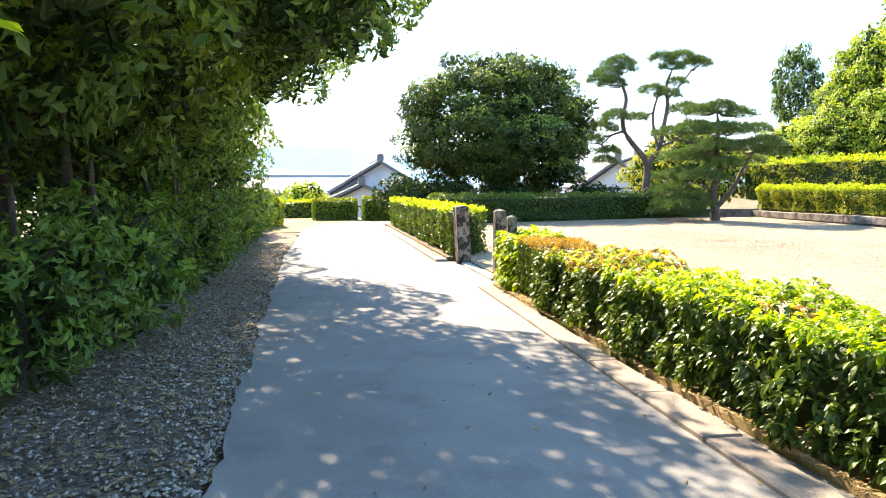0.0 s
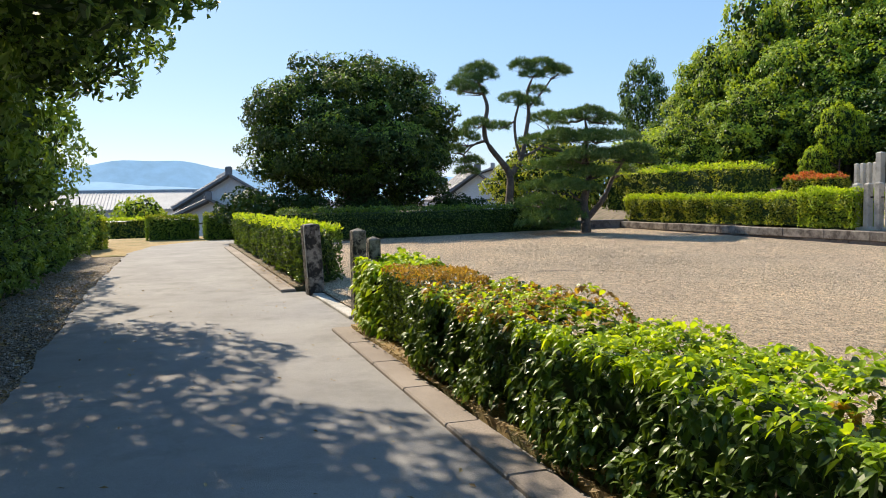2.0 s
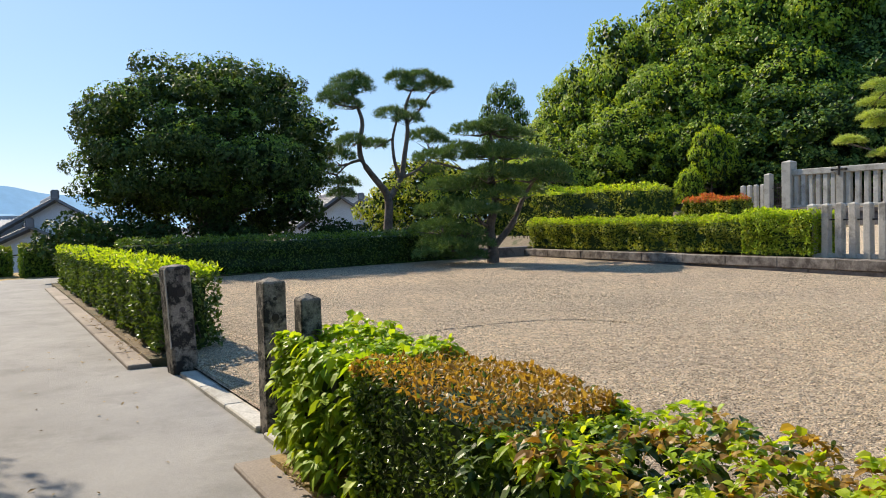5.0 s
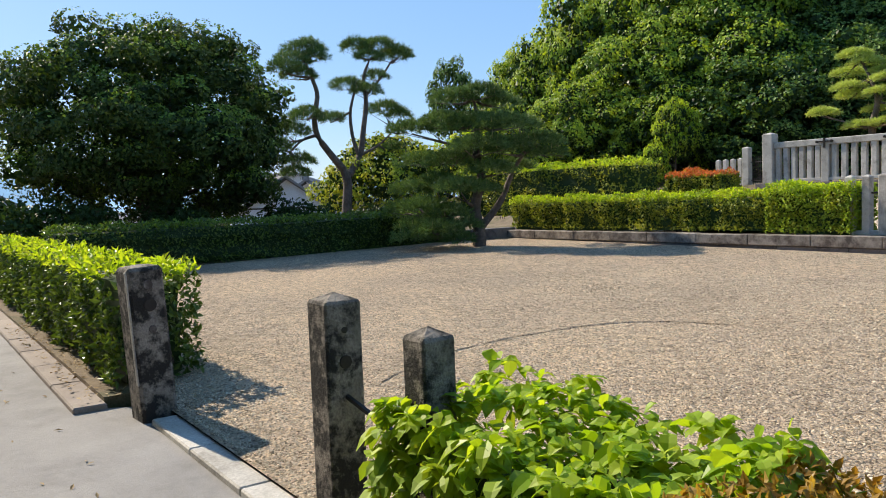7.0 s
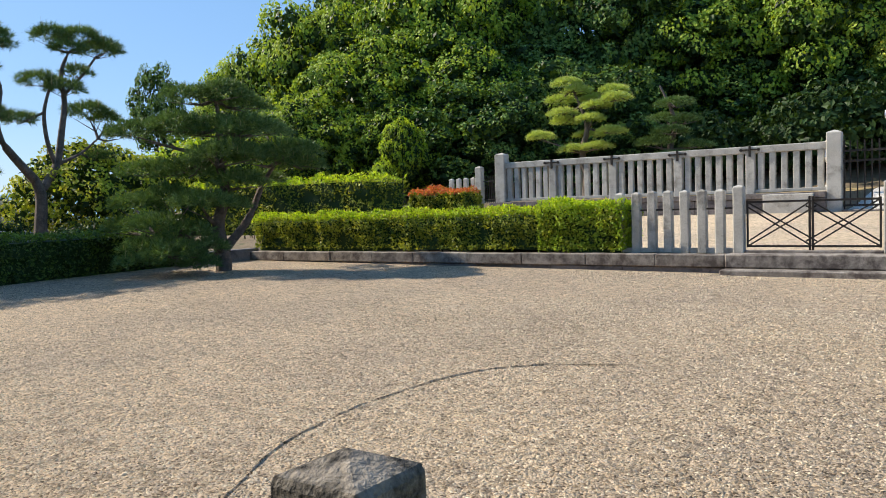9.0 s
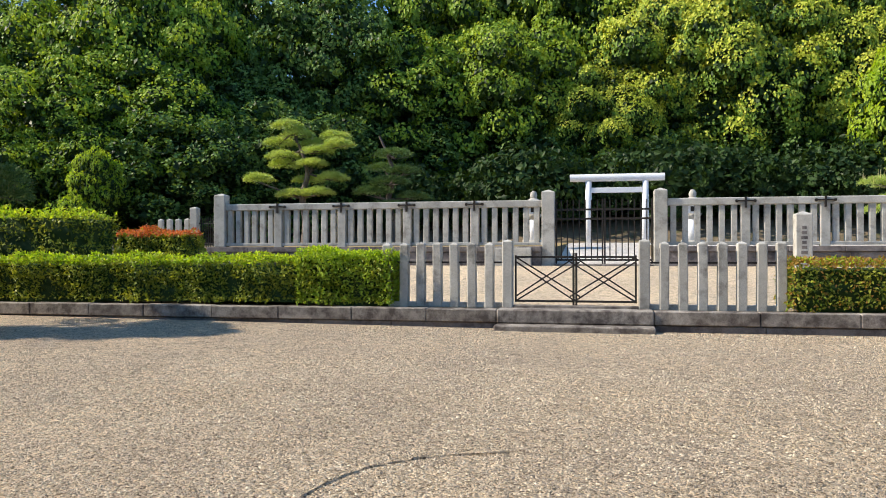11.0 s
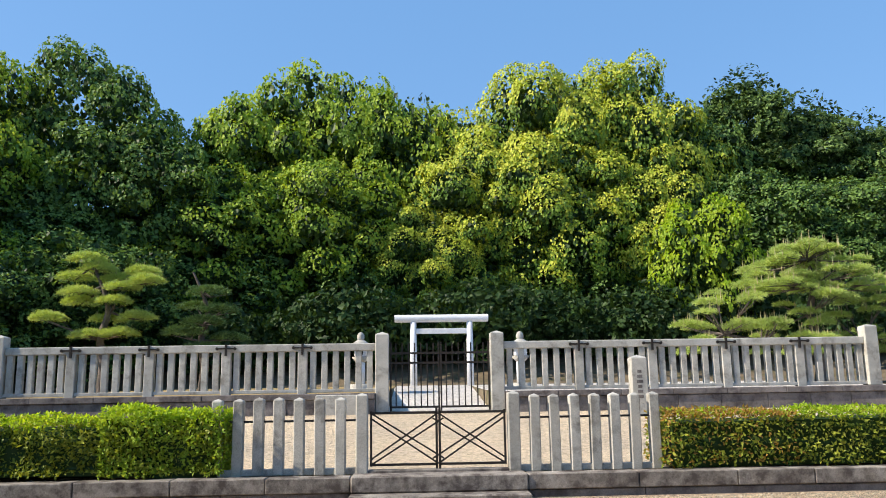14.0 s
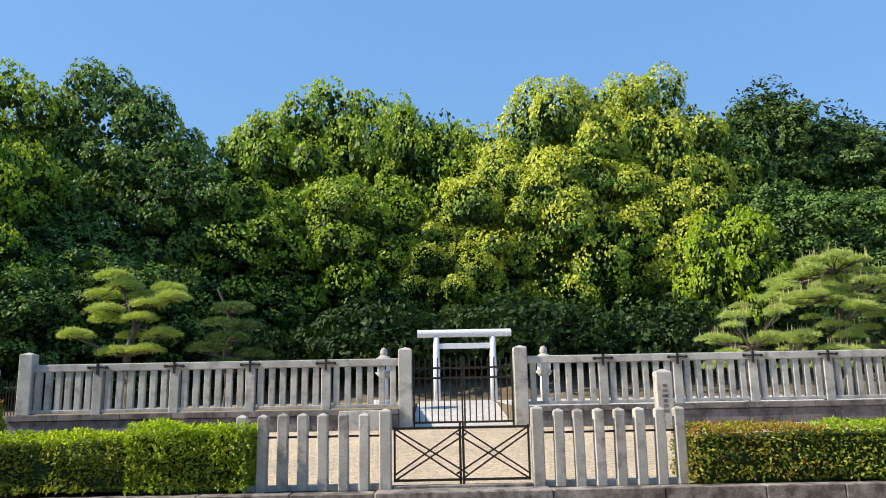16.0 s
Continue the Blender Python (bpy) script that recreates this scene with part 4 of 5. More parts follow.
# x, y, top of the crown, size, kind
WOOD = [
    (-30.5, 39, 24.3, 1.25, "lit"), (-23.5, 43.5, 26.0, 1.25, "drk"), (-19.5, 40, 19.5, 1.15, "drk"), (-23, 36, 13.5, 1.0, "drk"), (-28, 36, 17.0, 1.1, "lit"),
    (-11.5, 49, 25.6, 1.3, "lit"), (-6.0, 50, 27.0, 1.25, "lit"), (-13, 41.5, 16.5, 1.1, "lit"), (-6.5, 42, 17.0, 1.1, "lit"), (-0.5, 47.5, 24.4, 1.15, "lit"), (-15.5, 46, 20.5, 1.1, "mid"), (-11, 41, 10.5, 0.9, "drk"), (-16, 39, 11.0, 0.9, "drk"), (-5, 40.5, 10.0, 0.85, "drk"),
    (0.4, 40.5, 13.6, 0.72, "yel"), (4.0, 43, 19.0, 1.05, "yel"), (9.0, 46, 25.4, 1.3, "yel"), (16.3, 46, 25.9, 1.2, "yel"), (12.6, 47.5, 26.2, 1.1, "yel"), (10.2, 41.5, 18.5, 1.1, "yel"), (16.0, 41.5, 18.0, 0.9, "yel"), (0.5, 42.5, 10.5, 0.85, "drk"), (5.5, 41.5, 10.5, 0.85, "drk"), (11.5, 41.5, 11.0, 0.9, "drk"),
    (17.2, 35.5, 12.8, 0.62, "lim"), (25.6, 47, 26.2, 1.25, "con"), (30.6, 47, 24.2, 1.25, "con"), (35.0, 46.5, 22.4, 1.2, "con"), (22.0, 48, 23.0, 1.1, "drk"), (27, 49, 21.0, 1.2, "drk"), (23.5, 41.5, 16.0, 1.1, "drk"), (30, 41, 15.5, 1.1, "drk"), (38, 44, 20.0, 1.2, "drk"), (37, 37, 12.5, 1.0, "drk"), (45, 38, 17, 1.2, "drk"), (22, 38, 9.5, 0.75, "drk"), (28, 36.5, 9.5, 0.8, "drk"),
    (-25.5, 29.5, 12.5, 0.95, "lit"), (-30, 28, 13.2, 0.95, "lit"), (-29, 33, 19.5, 1.1, "lit"), (-36, 30, 17.0, 1.0, "lit"), (-41.5, 30.5, 15.5, 0.95, "lit"), (-46, 31, 13.5, 0.9, "lit"), (-34, 35, 21.5, 1.0, "con"), (-40, 36, 20.0, 1.0, "con"), (-45, 35.5, 18.0, 0.95, "con"), (-40, 20.5, 6.2, 0.62, "lim"), (-35, 20.5, 6.8, 0.65, "lit"), (-23.3, 20.5, 6.2, 0.21, "lim"), (-23.0, 18.5, 3.8, 0.13, "lim"), (-21.5, 27, 9.0, 0.8, "drk"), (-32, 23, 9.0, 0.75, "lit"), (-18, 31.5, 10.0, 0.85, "drk"), (-27.0, 25.0, 8.5, 0.65, "lit"),
    (-59.9, 32.1, 15.3, 0.45, "drk"), (-52, 34, 12.0, 0.9, "drk"),
]
KINDS = {"yel": (c_yel, "billowing evergreen tree with yellow-green new leaves"), "lit": (c_lit, "light green broad-leaved tree on the wooded mound"), "mid": (c_mid, "mid-green evergreen tree at the wood edge"), "drk": (c_drk, "dense dark green evergreen tree in the wood"), "con": (c_con, "dark pointed conifer rising above the wood"), "lim": (None, "fresh bright green young maple at the wood edge")}
c_lim = [crown_mesh("crown", (5.6, 5.6, 5.0), 60, 1.3, 12000, 0.30, L_LIGHT, 91, low=-0.7, inner=0.15, young=L_LIME, spread=0.45, core=0.16)]
for i, (x, y, top, s, kind) in enumerate(WOOD):
    crowns, label = KINDS[kind]
    crowns = crowns or c_lim
    if kind == "drk" and s < 0.96:
        crowns = c_und
    z = float(ground_height(x, y))
    me = crowns[i % len(crowns)]
    hz = max(v.co.z for v in me.vertices) * 0.97
    body = min(1.9, max(0.8, (top - z + 0.6) / s / (2 * hz)))
    if kind == "con":
        body = 1.0
    cz = (top - z) / s - hz * body
    t = tree("tree", x, y, crowns[i % len(crowns)], t_wood[i % 3], cz, label, s, (i * 67) % 360, WOODS)
    for o in t.children:
        o.scale = (1.1, 1.1, body) if o.data == me else (1, 1, max(0.25, cz / 10.0))

# dark shrubs under the wood, tree shade painted into their leaf colour
rng0 = np.random.default_rng(5)
c_shrub = [crown_mesh("crown", (2.2, 2.2, 1.6), 26, 0.7, 2200, 0.22, L_SHADE, 95 + i, low=-0.8) for i in range(2)]
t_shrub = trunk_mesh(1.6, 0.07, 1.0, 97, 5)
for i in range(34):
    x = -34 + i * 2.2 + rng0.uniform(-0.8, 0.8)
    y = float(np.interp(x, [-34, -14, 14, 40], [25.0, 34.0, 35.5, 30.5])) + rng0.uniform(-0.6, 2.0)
    t = tree("shrub", x, y, c_shrub[i % 2], t_shrub, 1.3, "evergreen shrub under the trees, darkened to stand for their shade", rng0.uniform(1.0, 1.9), i * 50, "undergrowth shrubs")
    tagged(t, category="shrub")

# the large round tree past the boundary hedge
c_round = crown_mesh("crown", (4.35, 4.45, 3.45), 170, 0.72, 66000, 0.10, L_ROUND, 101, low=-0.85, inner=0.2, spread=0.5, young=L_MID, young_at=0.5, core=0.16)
big = tree("round_tree", -19.6, -7.6, c_round, trunk_mesh(5.2, 0.26, 3.2, 103, 9), 3.75, "large dome-shaped dark evergreen tree", z=-0.2)
for dy, h in ((-0.8, 4.5), (0.9, 4.8)):
    put("trunk", trunk_mesh(h, 0.17, 3.0, int(110 + h * 10), 5, lean=dy), big, pose(0.2, dy * 0.4, 0))
for x, y, s in ((-17.0, -10.5, 0.55), (-16.8, -4.5, 0.5), (-17.2, -8.0, 0.5), (-17, -1.6, 0.42), (-17.6, -11.8, 0.6)):
    tagged(tree("shrub", x, y, c_shrub[0], t_shrub, 1.6, "rounded dark garden shrub behind the hedge", s, x * 20, "garden shrubs", -0.1), category="shrub")

tagged(tree("shrub", -31.5, -15.8, crown_mesh("crown", (2.2, 1.7, 1.5), 30, 0.55, 3000, 0.18, L_LIGHT, 99, low=-0.9), t_shrub, 1.35, "light green rounded garden bush past the path end", 0.85, 0, "garden shrubs"), category="shrub")
tagged(tree("shrub", -17.2, -0.2, crown_mesh("crown", (1.3, 1.1, 0.9), 24, 0.35, 2200, 0.12, L_YELLOW, 100, low=-0.9), t_shrub, 0.75, "small yellow-green rounded shrub behind the dark hedge", 0.8, 0, "garden shrubs", 0.0), category="shrub")

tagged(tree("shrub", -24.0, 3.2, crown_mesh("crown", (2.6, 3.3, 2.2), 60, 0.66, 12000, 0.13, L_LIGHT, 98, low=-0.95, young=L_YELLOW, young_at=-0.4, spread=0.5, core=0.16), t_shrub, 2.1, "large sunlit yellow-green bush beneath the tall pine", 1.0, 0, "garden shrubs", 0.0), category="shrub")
# the grove that overhangs the path
# L_MID on the up-facing leaves brightens the grove: light put into colour
c_grove = [crown_mesh("crown", (3.9, 3.7, 4.4), 150, 0.85, 17000, 0.185, L_DEEP, 121 + i, low=-0.9, width=0.42, inner=0.45, young=L_MID, young_at=0.2) for i in range(2)]
c_back = crown_mesh("crown", (4.2, 4.0, 4.6), 90, 1.0, 8000, 0.30, L_DEEP, 124, low=-0.9, width=0.5, inner=0.6)
c_over = [crown_mesh("crown", (2.2, 1.5, 1.2), 60, 0.5, 5200, 0.13, L_DEEP, 126 + i, low=-0.9, width=0.42, inner=0.4, spread=0.9) for i in range(2)]
t_grove = [trunk_mesh(6.5, 0.16, 2.6, 131 + i, 8) for i in range(2)]
GROVE = ((14.5, -19.2, 5.6, 1.0), (10.0, -19.2, 5.6, 1.05), (6.0, -19.1, 5.3, 1.0), (2.2, -19.2, 5.0, 1.0), (-1.8, -19.4, 4.8, 0.95), (-5.6, -19.5, 4.5, 0.92), (-9.4, -19.4, 4.0, 0.85), (-13.0, -19.5, 3.4, 0.75), (20, -19.0, 5.5, 1.1))
OVER = {1: (-2.0, 3.9), 2: (-2.6, 3.4), 3: (-1.4, 3.8), 4: (-1.0, 3.7)}
for i, (x, y, cz, s) in enumerate(GROVE):
    t = tree("grove_tree", x, y, c_grove[i % 2], t_grove[i % 2], cz, "dark evergreen tree overhanging the path", s, 0, "roadside grove")
    if i in OVER:
        dx_, dz_ = OVER[i]
        reach = 3.75 if i in (2, 3) else 3.5
        put("overhanging_branch", c_over[i % 2], t, pose(dx_, reach, dz_ + 0.65, 0, 0, 8 * i))
        put("limb", mesh_of("limb", *tubes([[(0, 0, 3.0, 0.07), (dx_ * 0.5, 1.6, dz_ + 0.3, 0.05), (dx_, 3.6, dz_ + 0.6, 0.02)]], 7), M_BARK, smooth=True), t)
for i, (x, y, cz, s) in enumerate(((11.5, -23.0, 5.6, 1.1), (4.0, -23, 5.6, 1.1), (-3.5, -23.5, 5.2, 1.1), (-11, -24, 4.5, 1.0), (18, -23, 5, 1.2), (26, -19.5, 5.5, 1.2))):
    tree("grove_tree", x, y, c_back, t_grove[i % 2], cz, "dark evergreen tree deep in the roadside grove", s, i * 80, "roadside grove")
# up-facing leaves coloured lighter here too, as if lit by the sky
c_low = [crown_mesh("crown", (1.3, 0.75, 0.75), 34, 0.30, 2600, 0.095, L_DEEP, 141 + i, young=L_MID, young_at=0.25, low=-0.9, width=0.42) for i in range(2)]
for i in range(17):
    x = 7.0 - i * 1.5
    t = tree("verge_shrub", x, -17.35 + 0.18 * math.sin(i * 2.1), c_low[i % 2], t_shrub, 0.75, "leafy low shrub along the shaded verge", 1.0 + 0.15 * math.sin(i * 1.7), (i % 3) * 10 - 10, "verge shrubs", -0.3)
    tagged(t, category="shrub")
for i, (x, y) in enumerate(((10.5, -17.9), (7.5, -18.6), (3.0, -18.2), (8.6, -20.3))):
    t = put("sapling", mesh_of("sapling", *tubes([[(0, 0, -0.1, 0.07), (0.15, 0.1, 1.5, 0.06), (0.1, 0.3, 3.2, 0.05), (0.5, 0.2, 5.0, 0.03)]], 8), M_BARK, smooth=True), None, pose(x, y, -0.25, 0, 0, i * 70))
    tagged(t, "slender bare tree stem in the shaded grove", "tree stem", "grove stems")

rs = np.random.default_rng(33)
sprig = thing("sapling", pose(11.05, -16.12, -0.27), "thin roadside sapling with large fresh green leaves", "sapling")
put("stem", mesh_of("stem", *tubes([[(0, 0, -0.05, 0.014), (0.03, 0.05, 0.9, 0.011), (0.0, 0.1, 1.6, 0.008), (0.1, 0.2, 2.15, 0.004)]], 6), M_BARK, smooth=True), sprig)
SP = np.array([[0.08, 0.18, 1.9], [0.12, 0.2, 2.02], [0.0, 0.12, 1.98], [0.1, 0.22, 2.16], [0.02, 0.1, 2.12]])
put("leaves", mesh_of("leaves", *shoots(SP, np.tile([0.0, 0.1, 0.2], (5, 1)), 6, 0.12, 0.42, rs, 0.0), L_LIME), sprig)

# ---------------------------------------------------------------- pines


def needle_pads(pads, per, needles, length, rng, thin=0.05, up=0.5):
    """Flat cushions of needle tufts: pads are (x, y, z, radius, thickness)."""
    P, A = [], []
    for x, y, z, rad, th in pads:
        n = int(per * rad * rad)
        d = sphere_dirs(rng, n)
        d[:, 2] = np.abs(d[:, 2]) - 0.25
        q = d * np.array([rad, rad, th]) * rng.uniform(0.55, 1.0, n)[:, None]
        q += wobble(q, 3.0 / rad, 0.12 * rad, x + y)[:, None] * d
        P.append(q + [x, y, z])
        A.append(unit(d + [0, 0, up]))
    P, A = np.concatenate(P), np.concatenate(A)
    n = len(P)
    Pk = np.repeat(P, needles, 0)
    D = unit(np.repeat(A, needles, 0) + rng.normal(size=(n * needles, 3)) * 0.55)
    L = length * rng.uniform(0.7, 1.25, len(Pk))[:, None]
    s = unit(np.cross(D, rng.normal(size=D.shape))) * length * thin
    V = np.stack([Pk - s, Pk + s, Pk + D * L], 1).reshape(-1, 3)
    return V, np.arange(len(V)).reshape(-1, 3), P


def pine(name, at, trunks, pads, label, seed, per=170, needles=12, length=0.12, material=L_NEEDLE, candles=0.12, thin=0.05, candle_h=0.16):
    rng = np.random.default_rng(seed)
    t = thing(name, at, label, "pine tree", "garden pines")
    limbs = list(trunks)
    nodes_ = np.array([p[:3] for path in trunks for p in path])
    for x, y, z, rad, th in pads:
        c = np.array([x, y, z - th * 0.3])
        dist = np.linalg.norm((nodes_ - c) * [1, 1, 1.4], axis=1)
        a = nodes_[dist.argmin()]
        m = (a + c) / 2 + rng.normal(size=3) * 0.07 * rad + [0, 0, -0.08 * rad]
        limbs.append([(*a, 0.05 * rad + 0.015), (*m, 0.04 * rad + 0.01), (*c, 0.012)])
        for k in range(3):
            e = c + np.array([math.cos(k * 2.1 + x), math.sin(k * 2.1 + x), 0.05]) * rad * 0.7
            limbs.append([(*m, 0.02 * rad + 0.006), (*((m + e) / 2), 0.015 * rad), (*e, 0.006)])
    put("trunk", mesh_of("trunk", *tubes(limbs, 7), M_PINEBARK, smooth=True), t)
    V, F, P = needle_pads(pads, per, needles, length, rng, thin)
    put("needles", mesh_of("needles", V, F, material), t)
    if candles:
        Q = P[rng.uniform(size=len(P)) < candles]
        H = candle_h * rng.uniform(0.5, 1.4, len(Q))[:, None]
        w = 0.008 + 0.08 * max(0.0, candle_h - 0.2)
        a = [np.array([math.cos(k), math.sin(k), 0]) * w for k in (0, 2.1, 4.2)]
        Vc = np.stack([Q + a[0], Q + a[1], Q + a[2], Q + np.array([0, 0, 1]) * H + rng.normal(size=Q.shape) * 0.01], 1).reshape(-1, 3)
        o = np.arange(len(Q))[:, None] * 4
        Fc = np.concatenate([o + [[0, 1, 3]], o + [[1, 2, 3]], o + [[2, 0, 3]]], 1).reshape(-1, 3)
        tagged(put("candles", mesh_of("candles", Vc, Fc, L_CANDLE), t), "pale upright spring candles", kind="stuff")
    return t


def placed(rows, along, deep, seed, fat=0.45):
    """Pads from (sideways, height, radius): sideways along a direction, with a scatter in depth."""
    rng = np.random.default_rng(seed)
    out = []
    for u, z, rad in rows:
        d = rng.uniform(-deep, deep)
        out.append((along[0] * u - along[1] * d, along[1] * u + along[0] * d, z, rad, rad * fat))
    return out


SIDE = (0.58, 0.81)
rows = [(-0.5, 3.62, 0.62), (0.1, 3.68, 0.7), (0.65, 3.5, 0.6), (-1.55, 2.95, 0.62), (-0.75, 3.05, 0.7), (0.0, 2.95, 0.8), (0.6, 2.9, 0.7), (1.15, 3.0, 0.6), (1.5, 2.5, 0.75), (0.85, 2.35, 0.7), (0.1, 2.4, 0.8), (-1.3, 2.15, 0.7), (-0.6, 2.1, 0.75), (1.75, 2.2, 0.55), (0.35, 1.85, 0.65), (1.0, 1.95, 0.55), (-1.0, 1.6, 0.7), (-1.65, 1.45, 0.6), (-0.4, 1.45, 0.65), (-1.85, 0.98, 0.6), (-1.25, 1.05, 0.65), (-0.75, 0.85, 0.6), (-0.95, 0.48, 0.72), (-0.4, 0.55, 0.5), (0.15, 1.4, 0.5), (-1.4, 0.6, 0.55)]
trunk1 = [[(0, 0, -0.2, 0.19), (0.05, 0.02, 0.4, 0.15), (-0.1, -0.05, 1.0, 0.13), (0.1, 0.15, 1.7, 0.11), (-0.05, 0.0, 2.4, 0.09), (0.1, 0.05, 3.0, 0.06), (0, 0, 3.6, 0.03)],
          [(0.08, 0.05, 0.5, 0.10), (0.35, 0.5, 1.1, 0.08), (0.5, 0.7, 1.8, 0.06), (0.7, 1.0, 2.3, 0.03)],
          [(-0.05, -0.05, 0.9, 0.07), (-0.5, -0.6, 0.8, 0.05), (-0.7, -1.0, 0.7, 0.03)]]
pine("spreading_pine", Matrix.Translation((-10.6, -2.56, 0.07)) @ Matrix.Scale(0.97, 4), trunk1, placed([(u, z, rad * 1.02) for u, z, rad in rows + [(-1.0, 0.28, 0.55), (-1.55, 0.32, 0.5), (-0.5, 0.24, 0.42)]], SIDE, 0.9, 151, 0.50), "broad trained pine with layered needle cushions on the gravel", 152, per=760, needles=12, length=0.125, thin=0.06, candles=0.03)
rows2 = [(-1.5, 7.9, 0.75), (-2.3, 7.3, 0.6), (-2.8, 6.9, 0.6), (-1.9, 6.8, 0.6), (-1.4, 7.5, 0.5), (0.9, 8.2, 0.6), (1.7, 8.15, 0.7), (2.6, 7.9, 0.7), (3.1, 8.0, 0.45), (1.0, 7.6, 0.5), (0.4, 6.5, 0.6), (0.9, 6.2, 0.55), (-2.0, 5.0, 0.7), (-0.5, 5.0, 0.5), (-2.7, 4.4, 0.7), (-3.0, 3.8, 0.6), (-2.3, 3.2, 0.55), (-2.6, 2.7, 0.5), (2.2, 5.5, 0.7), (2.9, 5.3, 0.5), (2.5, 3.8, 0.5), (2.9, 4.6, 0.4), (1.6, 6.9, 0.45)]
trunk2 = [[(0, -0.2, -0.2, 0.26), (0, -0.1, 1.4, 0.22), (0, 0.05, 2.6, 0.2), (0, -0.6, 3.3, 0.15), (0, -1.45, 4.3, 0.13), (0.1, -1.5, 5.2, 0.12), (0, -1.2, 6.0, 0.10), (0, -1.5, 6.7, 0.08), (0, -1.8, 7.4, 0.05)],
          [(0, 0.05, 2.6, 0.17), (0, 0.7, 3.5, 0.14), (0, 0.85, 4.6, 0.12), (0, 1.1, 5.8, 0.10), (0, 0.9, 6.8, 0.08), (0, 1.3, 7.6, 0.05)],
          [(0, 0.6, 3.4, 0.09), (0, 0.3, 4.2, 0.08), (0, 0.2, 5.3, 0.07), (0, 0.5, 6.2, 0.05)],
          [(0, 1.0, 6.0, 0.07), (0, 1.8, 6.8, 0.05), (0, 2.4, 7.6, 0.04)],
          [(0, -1.45, 4.3, 0.08), (0, -2.1, 4.1, 0.05), (0, -2.6, 3.6, 0.03)], [(0, 0.7, 3.5, 0.07), (0, 1.6, 3.9, 0.05), (0, 2.3, 4.5, 0.03)]]
pine("tall_pine", Matrix.Translation((-22.4, 0.30, -0.05)) @ Matrix.Scale(0.885, 4), trunk2, placed([(u, z, s * 1.3) for u, z, s in rows2], (0.0, 1.0), 0.5, 153, 0.62), "tall forked pine with bare curved limbs and clipped pads", 154, per=480, needles=12, length=0.22, thin=0.035, candle_h=0.3, candles=0.05)
P3 = [(162, 459), (128, 486), (149, 516), (250, 479), (105, 560), (203, 492), (216, 533), (189, 560), (250, 560), (223, 587), (170, 590), (140, 530), (270, 500), (230, 510), (180, 475)]
rows3 = [((px - 190) * 0.0223, 6.33 - (py - 460) * 0.0222 - 1.35, 0.68) for px, py in P3]
tr3 = [[(0, 0, -0.3, 0.2), (0.15, 0, 1.0, 0.17), (-0.2, 0.1, 2.0, 0.14), (0.25, 0, 3.0, 0.11), (-0.1, 0, 4.0, 0.07), (-0.5, 0, 4.8, 0.04)]]
pine("court_pine", pose(-12.15, 19.0, 1.5), tr3, placed(rows3, (1.0, 0.0), 0.8, 155, 0.40), "sunlit trained pine behind the tall fence", 156, per=800, needles=12, length=0.16, candles=0.02, material=L_NEEDLE_SUN, candle_h=0.3)
rows4 = [(0.3, 3.9, 0.9), (-0.4, 3.4, 0.8), (0.7, 3.2, 0.8), (0.1, 2.7, 0.9), (-0.7, 2.3, 0.9), (0.9, 2.1, 0.8), (0.2, 1.6, 0.9)]
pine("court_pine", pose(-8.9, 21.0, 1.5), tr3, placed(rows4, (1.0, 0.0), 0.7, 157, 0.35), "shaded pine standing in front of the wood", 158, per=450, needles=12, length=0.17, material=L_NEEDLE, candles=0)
rngp = np.random.default_rng(9)
rows5 = []
for k in range(130):
    z = 1.2 + 0.5 * rngp.integers(0, 9) + rngp.uniform(-0.14, 0.14)
    half = np.interp(z, [1.2, 2.8, 5.2], [6.0, 5.2, 1.0])
    rows5.append((rngp.uniform(-half, half) + (5.2 - z) * 0.15, z, rngp.uniform(0.36, 0.66)))
tr5 = [[(0, 0, -0.3, 0.25), (0.3, 0, 1.4, 0.2), (-0.2, 0, 2.6, 0.16), (0.2, 0, 3.8, 0.1), (0, 0, 4.8, 0.05)], [(0.2, 0, 1.2, 0.14), (2.0, 0.2, 1.6, 0.1), (4.2, 0, 1.9, 0.05)], [(0.1, 0, 1.1, 0.14), (-2.0, 0.2, 1.6, 0.1), (-3.6, 0, 1.9, 0.05)]]
pine("wide_pine", pose(15.3, 19.0, 1.45), tr5, placed(rows5, (1.0, 0.0), 1.7, 159, 0.36), "wide sunlit pine with layered yellow-green pads and candles", 160, per=560, needles=12, length=0.15, material=L_NEEDLE_SUN, candles=0.04, candle_h=0.40)

# ---------------------------------------------------------------- houses and far land


